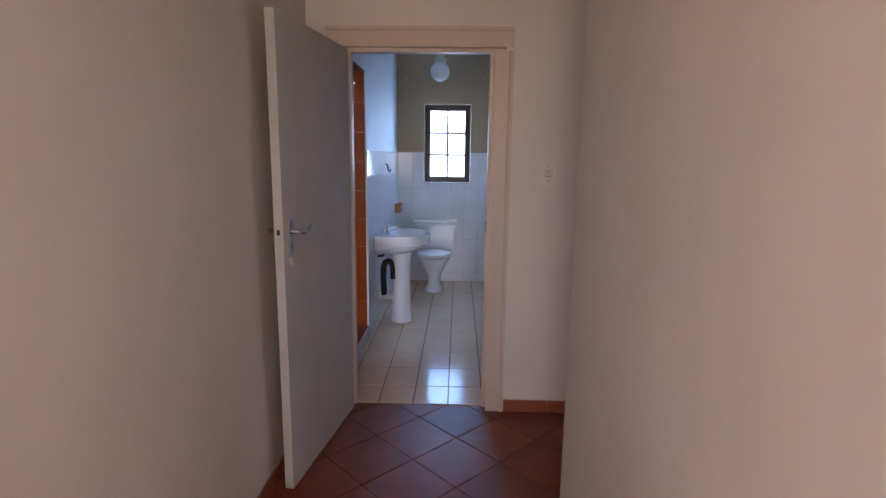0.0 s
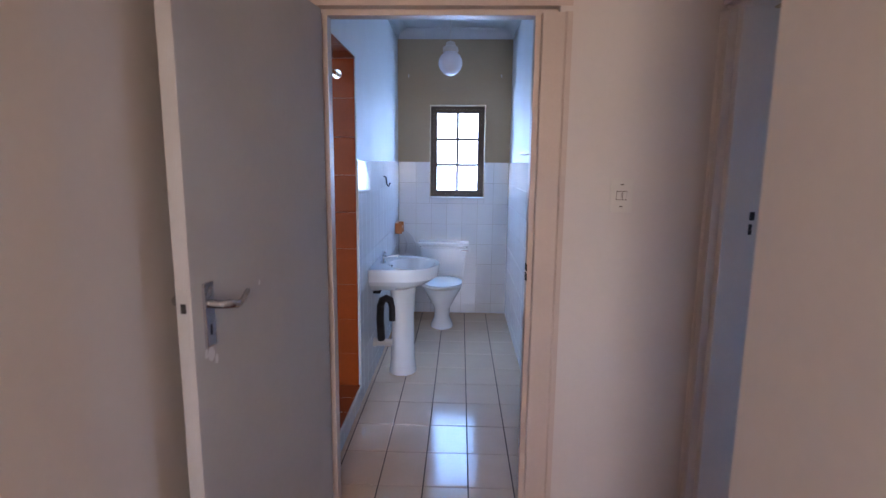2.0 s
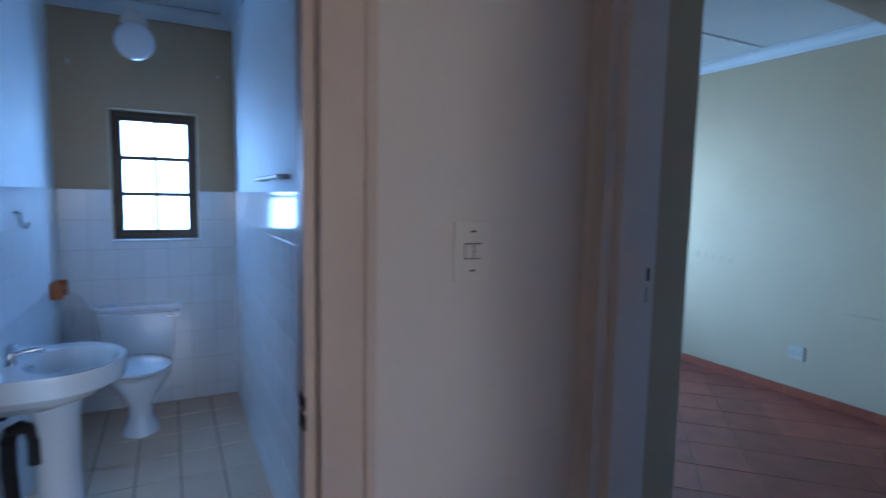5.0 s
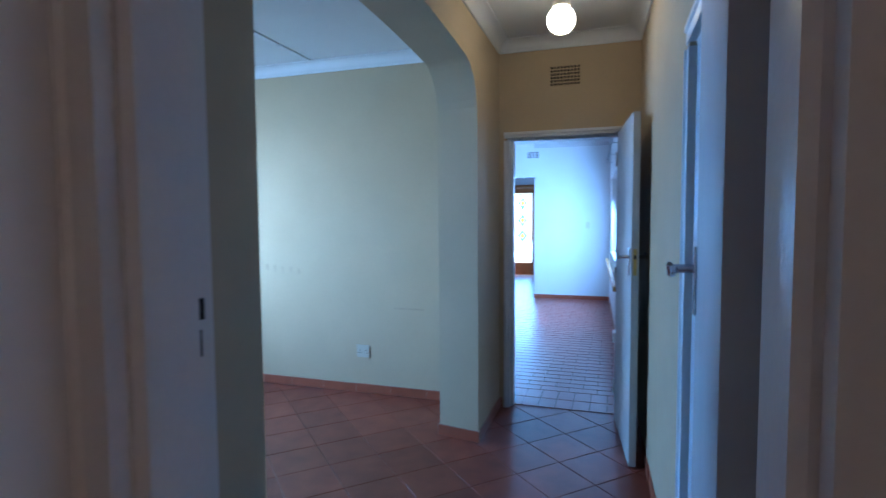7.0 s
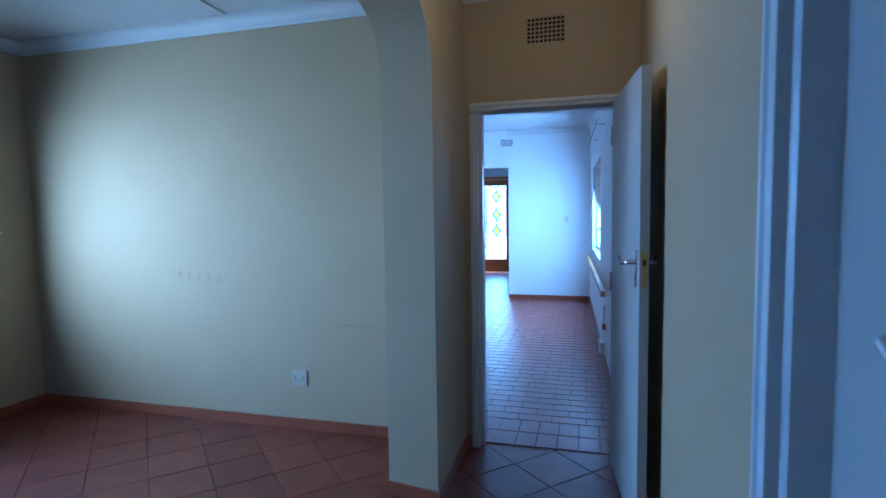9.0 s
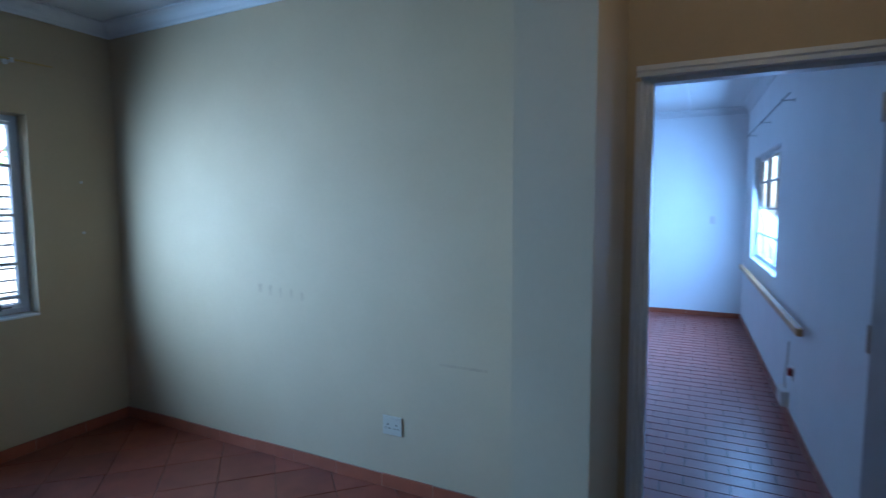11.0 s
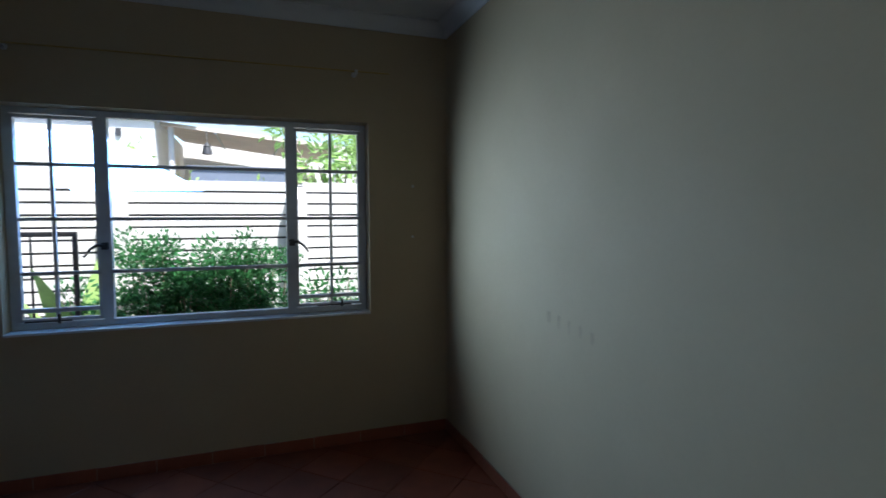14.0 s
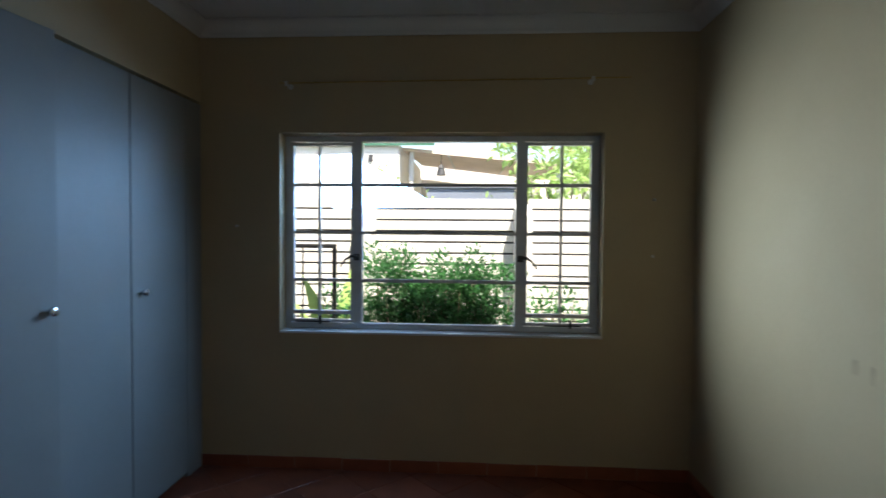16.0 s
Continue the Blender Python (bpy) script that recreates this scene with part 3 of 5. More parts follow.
def bedroom_window():
    root = empty("window_1", "grey steel cottage-pane window with two side casements", "window", kind="structure")
    y = YW + 0.10
    x0, x1, z0, z1 = WX0 + 0.004, WX1 - 0.004, WZ0 + 0.004, WZ1 - 0.004
    fr = part("window_frame", boxes((x0, x0 + 0.034, y, y + 0.045, z0, z1), (x1 - 0.034, x1, y, y + 0.045, z0, z1), (x0 + 0.034, x1 - 0.034, y, y + 0.045, z0, z0 + 0.034), (x0 + 0.034, x1 - 0.034, y, y + 0.045, z1 - 0.034, z1)), STEELWIN, root)
    for x in (2.515, 3.528):
        part("mullion", boxes((x - 0.026, x + 0.026, y - 0.004, y + 0.047, z0 + 0.03, z1 - 0.03)), STEELWIN, root)
    lights = ((x0 + 0.034, 2.489, 2.268), (2.541, 3.502, None), (3.554, x1 - 0.034, 3.779))
    zs = (1.768, 1.468, 1.167)
    for a, b, bar in lights:
        if bar:
            cs = part("casement", boxes((a, a + 0.018, y - 0.006, y + 0.03, z0 + 0.04, z1 - 0.04), (b - 0.018, b, y - 0.006, y + 0.03, z0 + 0.04, z1 - 0.04), (a, b, y - 0.006, y + 0.03, z1 - 0.058, z1 - 0.04),
                                        (a, b, y - 0.006, y + 0.03, z0 + 0.04, z0 + 0.058), (a, b, y - 0.008, y + 0.03, 0.952, 0.974)), STEELWIN, root)
            part("glazing_bar", boxes((bar - 0.008, bar + 0.008, y, y + 0.024, z0 + 0.05, z1 - 0.05)), STEELWIN, root)
        for z in zs:
            part("glazing_bar", boxes((a, b, y + 0.001, y + 0.025, z - 0.010, z + 0.010)), STEELWIN, root)
        pane(root, a, b, z0 + 0.03, z1 - 0.03, y + 0.018, GLASS)
    for x, s_ in ((2.512, -1), (3.531, 1)):
        h = part("window_handle", boxes((x - 0.018, x + 0.018, y - 0.030, y - 0.004, 1.295, 1.335), bevel=0.003), STEELDARK, root, "dark cockspur window handle")
        smooth(part("lever", tube([(x, y - 0.03, 1.318), (x + s_ * 0.035, y - 0.035, 1.322), (x + s_ * 0.07, y - 0.035, 1.298), (x + s_ * 0.10, y - 0.035, 1.255)], [0.010, 0.009, 0.007, 0.006]), STEELDARK, h))
    for a in (2.12, 3.68):
        st = part("stay_arm", boxes((a, a + 0.22, y - 0.022, y - 0.014, z0 + 0.040, z0 + 0.048)), STEELDARK, root, "dark casement stay")
        part("stay_peg", cyl(bmesh.new(), (a + 0.16, y - 0.018, z0 + 0.030), (a + 0.16, y - 0.018, z0 + 0.082), 0.008), STEELDARK, st)
    part("window_sill", boxes((WX0, WX1, YW - 0.006, y, WZ0 - 0.012, WZ0 + 0.002), bevel=0.002), CORNICE, root)
    return root


def bath_window():
    root = empty("window_2", "dark wooden six-pane frosted bathroom window", "window", kind="structure")
    y = YB + 0.10
    x0, x1, z0, z1 = BWX0 + 0.003, BWX1 - 0.003, BWZ0 + 0.003, BWZ1 - 0.003
    part("window_frame", boxes((x0, x0 + 0.03, y, y + 0.06, z0, z1), (x1 - 0.03, x1, y, y + 0.06, z0, z1), (x0 + 0.03, x1 - 0.03, y, y + 0.06, z0, z0 + 0.03), (x0 + 0.03, x1 - 0.03, y, y + 0.06, z1 - 0.03, z1)), DARKWOOD, root)
    a, b, c, d = x0 + 0.03, x1 - 0.03, z0 + 0.03, z1 - 0.03
    part("sash", boxes((a, a + 0.034, y + 0.006, y + 0.05, c, d), (b - 0.034, b, y + 0.006, y + 0.05, c, d), (a + 0.034, b - 0.034, y + 0.006, y + 0.05, c, c + 0.034), (a + 0.034, b - 0.034, y + 0.006, y + 0.05, d - 0.034, d)), DARKWOOD, root)
    a, b, c, d = a + 0.034, b - 0.034, c + 0.034, d - 0.034
    xm = (a + b) / 2
    part("glazing_bar", boxes((xm - 0.013, xm + 0.013, y + 0.012, y + 0.04, c, d)), DARKWOOD, root)
    hz = (d - c) / 3
    for i in (1, 2):
        part("glazing_bar", boxes((a, b, y + 0.013, y + 0.041, c + i * hz - 0.013, c + i * hz + 0.013)), DARKWOOD, root)
    for i in range(3):
        for p, q in ((a, xm - 0.013), (xm + 0.013, b)):
            pane(root, p, q, c + i * hz, c + (i + 1) * hz, y + 0.026, FROST)
    part("window_sill", boxes((BWX0, BWX1, YB - 0.014, y, BWZ0 - 0.010, BWZ0 + 0.002), bevel=0.002), CORNICE, root)


def living_window():
    root = empty("window_3", "white framed steel window in the living room", "window", kind="structure")
    y = LY0 - 0.06
    x0, x1, z0, z1 = LWX0 + 0.004, LWX1 - 0.004, LWZ0 + 0.004, LWZ1 - 0.004
    part("window_frame", boxes((x0, x0 + 0.04, y - 0.04, y, z0, z1), (x1 - 0.04, x1, y - 0.04, y, z0, z1), (x0 + 0.04, x1 - 0.04, y - 0.04, y, z0, z0 + 0.04), (x0 + 0.04, x1 - 0.04, y - 0.04, y, z1 - 0.04, z1)), CORNICE, root)
    for x in (8.00, 8.65):
        part("mullion", boxes((x - 0.02, x + 0.02, y - 0.042, y + 0.002, z0 + 0.03, z1 - 0.03)), CORNICE, root)
    for k in (1, 2, 3):
        z = z0 + (z1 - z0) * k / 4
        part("glazing_bar", boxes((x0 + 0.03, x1 - 0.03, y - 0.03, y - 0.005, z - 0.01, z + 0.01)), CORNICE, root)
    pane(root, x0 + 0.03, x1 - 0.03, z0 + 0.03, z1 - 0.03, y - 0.02, GLASS)
    part("window_sill", boxes((LWX0, LWX1, y, LY0 + 0.008, LWZ0 - 0.012, LWZ0 + 0.003), bevel=0.002), CORNICE, root)
    skewed(root)


# made-up window, out of view, round the corridor's warm fill lamp
def added_rear_window():
    root = empty("window_4", "unseen framed window added behind the start for the corridor fill lamp", "window", kind="structure")
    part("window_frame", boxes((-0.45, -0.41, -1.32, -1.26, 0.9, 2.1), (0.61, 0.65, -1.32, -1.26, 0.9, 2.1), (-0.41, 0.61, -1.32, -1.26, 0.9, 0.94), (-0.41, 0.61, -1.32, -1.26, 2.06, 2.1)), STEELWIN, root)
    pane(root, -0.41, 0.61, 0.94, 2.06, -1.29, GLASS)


bedroom_window()
bath_window()
living_window()
added_rear_window()


# ---- curtain rods and small wall fittings ----
def curtain_rod(name, p0, p1, brackets, label, mat=BRASS, wall_dir=(0, 1, 0), reach=0.075):
    root = empty(name, label, "curtain rod")
    part("rod", cyl(bmesh.new(), p0, p1, 0.0045, n=8), mat, root)
    for b in brackets:
        b = Vector(b)
        bm = cyl(bmesh.new(), b, b + Vector(wall_dir) * reach, 0.005, n=8)
        cyl(bm, b + Vector(wall_dir) * (reach - 0.006), b + Vector(wall_dir) * reach, 0.016, n=12)
        cyl(bm, b - Vector((0, 0, 0.012)), b + Vector((0, 0, 0.012)), 0.010, n=10)
        part("bracket", bm, CORNICE, root)
    return root


curtain_rod("curtain_rod", (2.08, 6.53, 2.355), (4.13, 6.53, 2.372), ((2.12, 6.53, 2.352), (3.92, 6.53, 2.366)), "thin brass curtain rod above the bedroom window")
skewed(curtain_rod("curtain_rod", (6.6, LY0 + 0.08, 2.28), (9.3, LY0 + 0.08, 2.28), ((6.9, LY0 + 0.08, 2.28), (8.1, LY0 + 0.08, 2.28), (9.2, LY0 + 0.08, 2.28)), "curtain rod above the living room window", STEELDARK, (0, -1, 0), 0.08))
for x, z in ((4.302, 1.677), (4.299, 1.344), (1.782, 1.504)):
    bm = lathe([(0.008, 0), (0.009, 0.004), (0.004, 0.007)], n=10)
    bmesh.ops.rotate(bm, cent=(0, 0, 0), matrix=Matrix.Rotation(radians(90), 3, "X"), verts=bm.verts)
    bmesh.ops.translate(bm, vec=(x, YW, z), verts=bm.verts)
    tagged(part("wall_plug", bm, CORNICE), "white filled screw plug in the window wall", "wall plug", "wall plugs beside the window")
for x in (-0.33, 0.55):
    bm = cyl(bmesh.new(), (x, YB, 2.33), (x, YB - 0.012, 2.33), 0.006, n=8)
    cyl(bm, (x, YB - 0.010, 2.335), (x, YB - 0.010, 2.305), 0.004, n=8)
    tagged(part("curtain_hook", bm, PLASTIC), "small white curtain hook on the bathroom wall", "hook", "curtain hooks beside the bathroom window")
# scuffs left on the cream wall
for y, z, w, h in ((5.28, 1.03, 0.030, 0.05), (5.20, 1.02, 0.022, 0.06), (5.12, 1.01, 0.022, 0.06), (5.04, 1.01, 0.020, 0.05), (4.96, 1.00, 0.020, 0.05), (3.95, 0.72, 0.26, 0.014)):
    tagged(part("scuff_mark", boxes((XE0 - 0.0012, XE0 - 0.0004, y - w / 2, y + w / 2, z - h / 2, z + h / 2)), SMUDGE), "faint dirty scuff on the cream wall", "scuff", "scuffs on the cream wall", "structure")


# ---- wardrobe ----
def wardrobe():
    wall("wall_wardrobe_bulkhead", CREAM, (XW - 0.12, XW, AY, YW, 2.262, ZC), label="cream bulkhead above the built-in wardrobe")
    root = empty("wardrobe", "built-in white wardrobe with flush doors and round knobs", "wardrobe")
    y0 = 3.86
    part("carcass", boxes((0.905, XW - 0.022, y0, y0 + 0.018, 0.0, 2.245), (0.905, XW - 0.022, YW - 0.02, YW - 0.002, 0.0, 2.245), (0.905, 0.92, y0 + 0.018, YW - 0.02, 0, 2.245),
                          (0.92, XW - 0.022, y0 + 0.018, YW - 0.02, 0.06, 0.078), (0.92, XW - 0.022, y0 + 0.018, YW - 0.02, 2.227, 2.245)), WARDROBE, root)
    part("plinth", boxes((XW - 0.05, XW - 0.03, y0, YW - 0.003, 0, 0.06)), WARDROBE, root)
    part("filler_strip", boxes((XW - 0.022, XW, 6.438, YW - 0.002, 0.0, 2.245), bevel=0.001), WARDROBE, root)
    for hi, lo, ajar in ((6.434, 5.938, 0), (5.930, 5.412, 0), (4.885, 5.404, 7.0), (4.877, 4.380, 0), (3.868, 4.372, 0)):
        w = abs(hi - lo)
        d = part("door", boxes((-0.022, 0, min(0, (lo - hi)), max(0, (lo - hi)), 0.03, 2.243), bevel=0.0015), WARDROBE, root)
        s_ = 1 if lo > hi else -1
        d.matrix_world = Matrix.Translation((XW, hi, 0)) @ Matrix.Rotation(radians(-s_ * ajar), 4, "Z")
        if hi == 5.930:
            continue
        bm = lathe([(0.007, 0), (0.007, 0.012), (0.016, 0.016), (0.019, 0.024), (0.017, 0.032), (0.008, 0.035), (0.007, 0.033)], n=20)
        bmesh.ops.rotate(bm, cent=(0, 0, 0), matrix=Matrix.Rotation(radians(90), 3, "Y"), verts=bm.verts)
        bmesh.ops.translate(bm, vec=(0, s_ * (w - 0.075 if not ajar else w - 0.045), 1.155), verts=bm.verts)
        k = part("knob", bm, CHROME, d, "round chrome knob")
        smooth(k)
    return root


wardrobe()


# ---- bathroom fittings ----
def half_oval(cx0, depth, half, n=20):
    """A D-shaped plan outline from the wall at cx0 outwards to +x."""
    pts = [(cx0, -half)]
    flat = depth - half * 0.95
    for i in range(n + 1):
        a = -math.pi / 2 + math.pi * i / n
        pts.append((cx0 + flat + half * 0.95 * math.cos(a), half * math.sin(a)))
    pts.append((cx0, half))
    for i in range(1, 8):
        pts.append((cx0, half - 2 * half * i / 8))
    return pts


def loft(rings):
    bm = bmesh.new()
    vs = [[bm.verts.new(p) for p in r] for r in rings]
    for a, b in zip(vs, vs[1:]):
        for k in range(len(a)):
            bm.faces.new((a[k], a[(k + 1) % len(a)], b[(k + 1) % len(b)], b[k]))
    bm.faces.new(vs[0][::-1])
    bm.faces.new(vs[-1])
    bmesh.ops.recalc_face_normals(bm, faces=bm.faces)
    return bm


def basin():
    cy, x0, top = 4.70, BX0 + 0.012, 0.805
    root = empty("pedestal_basin", "white porcelain pedestal wash basin against the tiled wall", "wash basin", at=(0, cy, 0))

    def ring(depth, half, z, inset=0.0):
        return [(x + inset, y, z) for x, y in half_oval(x0, depth, half)]
    rings = [ring(0.30, 0.15, top - 0.165), ring(0.40, 0.225, top - 0.12), ring(0.452, 0.262, top - 0.085), ring(0.462, 0.270, top - 0.012), ring(0.458, 0.266, top), ]
    cx = x0 + 0.265
    turns = [math.atan2(y, x - cx) for x, y in half_oval(x0, 0.458, 0.266)]

    def oval(rx, ry, z):
        return [(cx + rx * math.cos(t), ry * math.sin(t), z) for t in turns]
    rings += [oval(0.165, 0.215, top - 0.004), oval(0.155, 0.205, top - 0.02), oval(0.125, 0.165, top - 0.09), oval(0.06, 0.08, top - 0.125), oval(0.02, 0.02, top - 0.13)]
    smooth(part("bowl", loft(rings), PORCELAIN, root)).data.polygons[0].use_smooth = False
    prof = [(0.116, 0.0), (0.114, 0.03), (0.102, 0.10), (0.094, 0.40), (0.100, 0.58), (0.120, top - 0.13)]
    bm = lathe(prof, 28, cx=x0 + 0.20, sx=0.85, sy=1.0)
    smooth(part("pedestal", bm, PORCELAIN, root))
    part("overflow", cyl(bmesh.new(), (x0 + 0.112, 0.03, top - 0.035), (x0 + 0.120, 0.03, top - 0.037), 0.013), DARK, root)
    tap = smooth(part("tap", lathe([(0.024, top), (0.022, top + 0.012), (0.016, top + 0.02), (0.015, top + 0.05), (0.021, top + 0.056), (0.023, top + 0.075), (0.012, top + 0.083)], 16, cx=x0 + 0.065, cy=-0.02), CHROME, root, "chrome basin tap"))
    smooth(part("spout", tube([(x0 + 0.065, -0.02, top + 0.035), (x0 + 0.11, -0.015, top + 0.048), (x0 + 0.16, -0.01, top + 0.052), (x0 + 0.172, -0.01, top + 0.040)], 0.011), CHROME, tap))
    smooth(part("waste_trap", tube([(x0 + 0.135, -0.06, 0.40), (x0 + 0.135, -0.06, 0.50), (x0 + 0.120, -0.06, 0.545), (x0 + 0.090, -0.06, 0.560), (x0 + 0.060, -0.06, 0.545), (x0 + 0.048, -0.06, 0.50), (x0 + 0.045, -0.06, 0.40), (x0 + 0.050, -0.06, 0.30), (x0 + 0.052, -0.06, 0.25)], 0.028), BLACKPLASTIC, root, "black plastic waste trap"))
    smooth(part("waste_pipe", tube([(x0 - 0.004, -0.06, 0.235), (x0 + 0.03, -0.06, 0.235), (x0 + 0.13, -0.06, 0.235)], [0.034, 0.026, 0.026]), PLASTIC, root, "white waste pipe stub"))
    smooth(part("supply_valve", tube([(x0 - 0.004, -0.05, 0.60), (x0 + 0.04, -0.05, 0.60), (x0 + 0.05, -0.05, 0.63), (x0 + 0.07, -0.05, 0.66)], 0.011), BLACKPLASTIC, root, "dark supply valve"))
    return root


def toilet():
    cx = 0.022
    root = empty("toilet", "white porcelain close-coupled toilet with closed seat", "toilet", at=(cx, 0, 0))

    def egg(rx, y0, y1, z, n=28):
        cy, ry = (y0 + y1) / 2, (y1 - y0) / 2
        return [(rx * math.cos(2 * math.pi * i / n), cy + ry * math.sin(2 * math.pi * i / n), z) for i in range(n)]
    smooth(part("pan", loft([egg(0.105, 5.655, 5.95, 0.0), egg(0.100, 5.665, 5.95, 0.03), egg(0.070, 5.69, 5.93, 0.10), egg(0.075, 5.68, 5.95, 0.18), egg(0.130, 5.60, 5.99, 0.29), egg(0.172, 5.545, 6.00, 0.37), egg(0.178, 5.535, 6.00, 0.395)]), PORCELAIN, root))
    smooth(part("seat", loft([egg(0.178, 5.53, 5.99, 0.398), egg(0.186, 5.52, 6.00, 0.405), egg(0.186, 5.52, 6.00, 0.415), egg(0.180, 5.53, 5.99, 0.421)]), PLASTIC, root, "white toilet seat"))
    smooth(part("lid", loft([egg(0.182, 5.53, 5.99, 0.424), egg(0.184, 5.525, 5.995, 0.436), egg(0.150, 5.57, 5.96, 0.446), egg(0.05, 5.70, 5.85, 0.450)]), PORCELAIN, root, "closed white lid"))
    part("neck", boxes((-0.12, 0.12, 5.94, 6.20, 0.25, 0.40), bevel=0.02), PORCELAIN, root)
    bm = boxes((-0.235, 0.235, 6.045, 6.205, 0.40, 0.715))
    for v in bm.verts:
        if v.co.z < 0.5:
            v.co.x *= 0.86
            v.co.y = 6.205 - (6.205 - v.co.y) * 0.9
    bmesh.ops.bevel(bm, geom=bm.edges[:], offset=0.018, segments=3, affect="EDGES")
    part("cistern", bm, PORCELAIN, root)
    cl = part("cistern_lid", boxes((-0.247, 0.247, 6.032, 6.210, 0.716, 0.750), bevel=0.012), PORCELAIN, root)
    part("lid_button", cyl(bmesh.new(), (-0.0, 6.12, 0.749), (-0.0, 6.12, 0.757), 0.014), CHROME, cl)
    lv = part("flush_lever", boxes((0.165, 0.190, 6.028, 6.046, 0.668, 0.688), bevel=0.003), CHROME, root, "chrome flush lever")
    part("arm", boxes((0.178, 0.245, 6.018, 6.029, 0.672, 0.684), bevel=0.003), CHROME, lv)
    return root


basin()
toilet()
# flexible supply hose from the wall to the cistern
hose = empty("supply_hose", "braided steel hose from the wall to the cistern", "hose")
smooth(part("hose", tube([(-0.36, YB - 0.012, 0.62), (-0.36, YB - 0.05, 0.64), (-0.34, YB - 0.07, 0.72), (-0.37, YB - 0.06, 0.80), (-0.35, YB - 0.06, 0.85), (-0.30, YB - 0.07, 0.80), (-0.26, YB - 0.08, 0.73), (-0.21, YB - 0.09, 0.72)], 0.007), STEELWIN, hose))
# toilet roll holder
rh = empty("toilet_roll_holder", "orange ceramic toilet roll holder on the tiled wall", "roll holder")
part("bracket", boxes((BX0 + 0.010, BX0 + 0.075, 5.88, 5.90, 0.85, 0.95), (BX0 + 0.010, BX0 + 0.075, 6.03, 6.05, 0.85, 0.95), (BX0 + 0.010, BX0 + 0.028, 5.90, 6.03, 0.85, 0.95), bevel=0.006), ORANGEWOOD, rh)
part("roller", cyl(bmesh.new(), (BX0 + 0.055, 5.90, 0.905), (BX0 + 0.055, 6.03, 0.905), 0.016), ORANGEWOOD, rh)
# towel rail on the other wall
tr = empty("towel_rail", "white towel rail on the bathroom wall", "towel rail")
part("rail", cyl(bmesh.new(), (BX1 - 0.05, 4.20, 1.575), (BX1 - 0.05, 4.82, 1.575), 0.009), PLASTIC, tr)
for y in (4.24, 4.78):
    part("bracket", cyl(bmesh.new(), (BX1 - 0.05, y, 1.575), (BX1 - 0.001, y, 1.575), 0.010), PLASTIC, tr)
hk = empty("towel_hook", "dark metal towel hook on the tiled wall", "hook")
smooth(part("hook", tube([(BX0 + 0.010, 5.18, 1.40), (BX0 + 0.03, 5.18, 1.39), (BX0 + 0.034, 5.18, 1.34), (BX0 + 0.05, 5.18, 1.32), (BX0 + 0.062, 5.18, 1.35)], 0.006), STEELDARK, hk))
sr = empty("shower_rail", "chrome shower rail across the orange tiled niche", "shower rail")
part("rail", cyl(bmesh.new(), (BX0 - 0.10, 3.425, 2.00), (BX0 - 0.10, 4.155, 2.00), 0.011), CHROME, sr)
part("flange", cyl(bmesh.new(), (BX0 - 0.10, 4.14, 2.00), (BX0 - 0.10, 4.148, 2.00), 0.026), CHROME, sr)


# ---- living room things ----
hr = empty("hand_rail", "pale wooden grab rail on the living room wall", "hand rail")
part("rail", boxes((5.95, 9.6, LY0 + 0.04, LY0 + 0.078, 0.725, 0.775), bevel=0.006), PALEWOOD, hr)
for x in (6.5, 7.7, 9.0):
    part("bracket", cyl(bmesh.new(), (x, LY0, 0.73), (x, LY0 + 0.055, 0.74), 0.010), STEELWIN, hr)
cbx = empty("cable_box", "white plastic junction box at the foot of the wall", "junction box")
part("box", boxes((6.52, 6.70, LY0 + 0.001, LY0 + 0.05, 0.09, 0.20), bevel=0.008), PLASTIC, cbx)
smooth(part("cable", tube([(6.62, LY0 + 0.012, 0.20), (6.61, LY0 + 0.02, 0.30), (6.58, LY0 + 0.012, 0.42), (6.58, LY0 + 0.01, 0.55)], 0.006), PLASTIC, cbx))
pl = empty("wall_plug_adapter", "small dark red plug in the living room wall", "plug")
part("body", boxes((6.40, 6.44, LY0 + 0.009, LY0 + 0.035, 0.35, 0.40), bevel=0.004), REDLEAF, pl)
for _ob in (hr, cbx, pl):
    skewed(_ob)


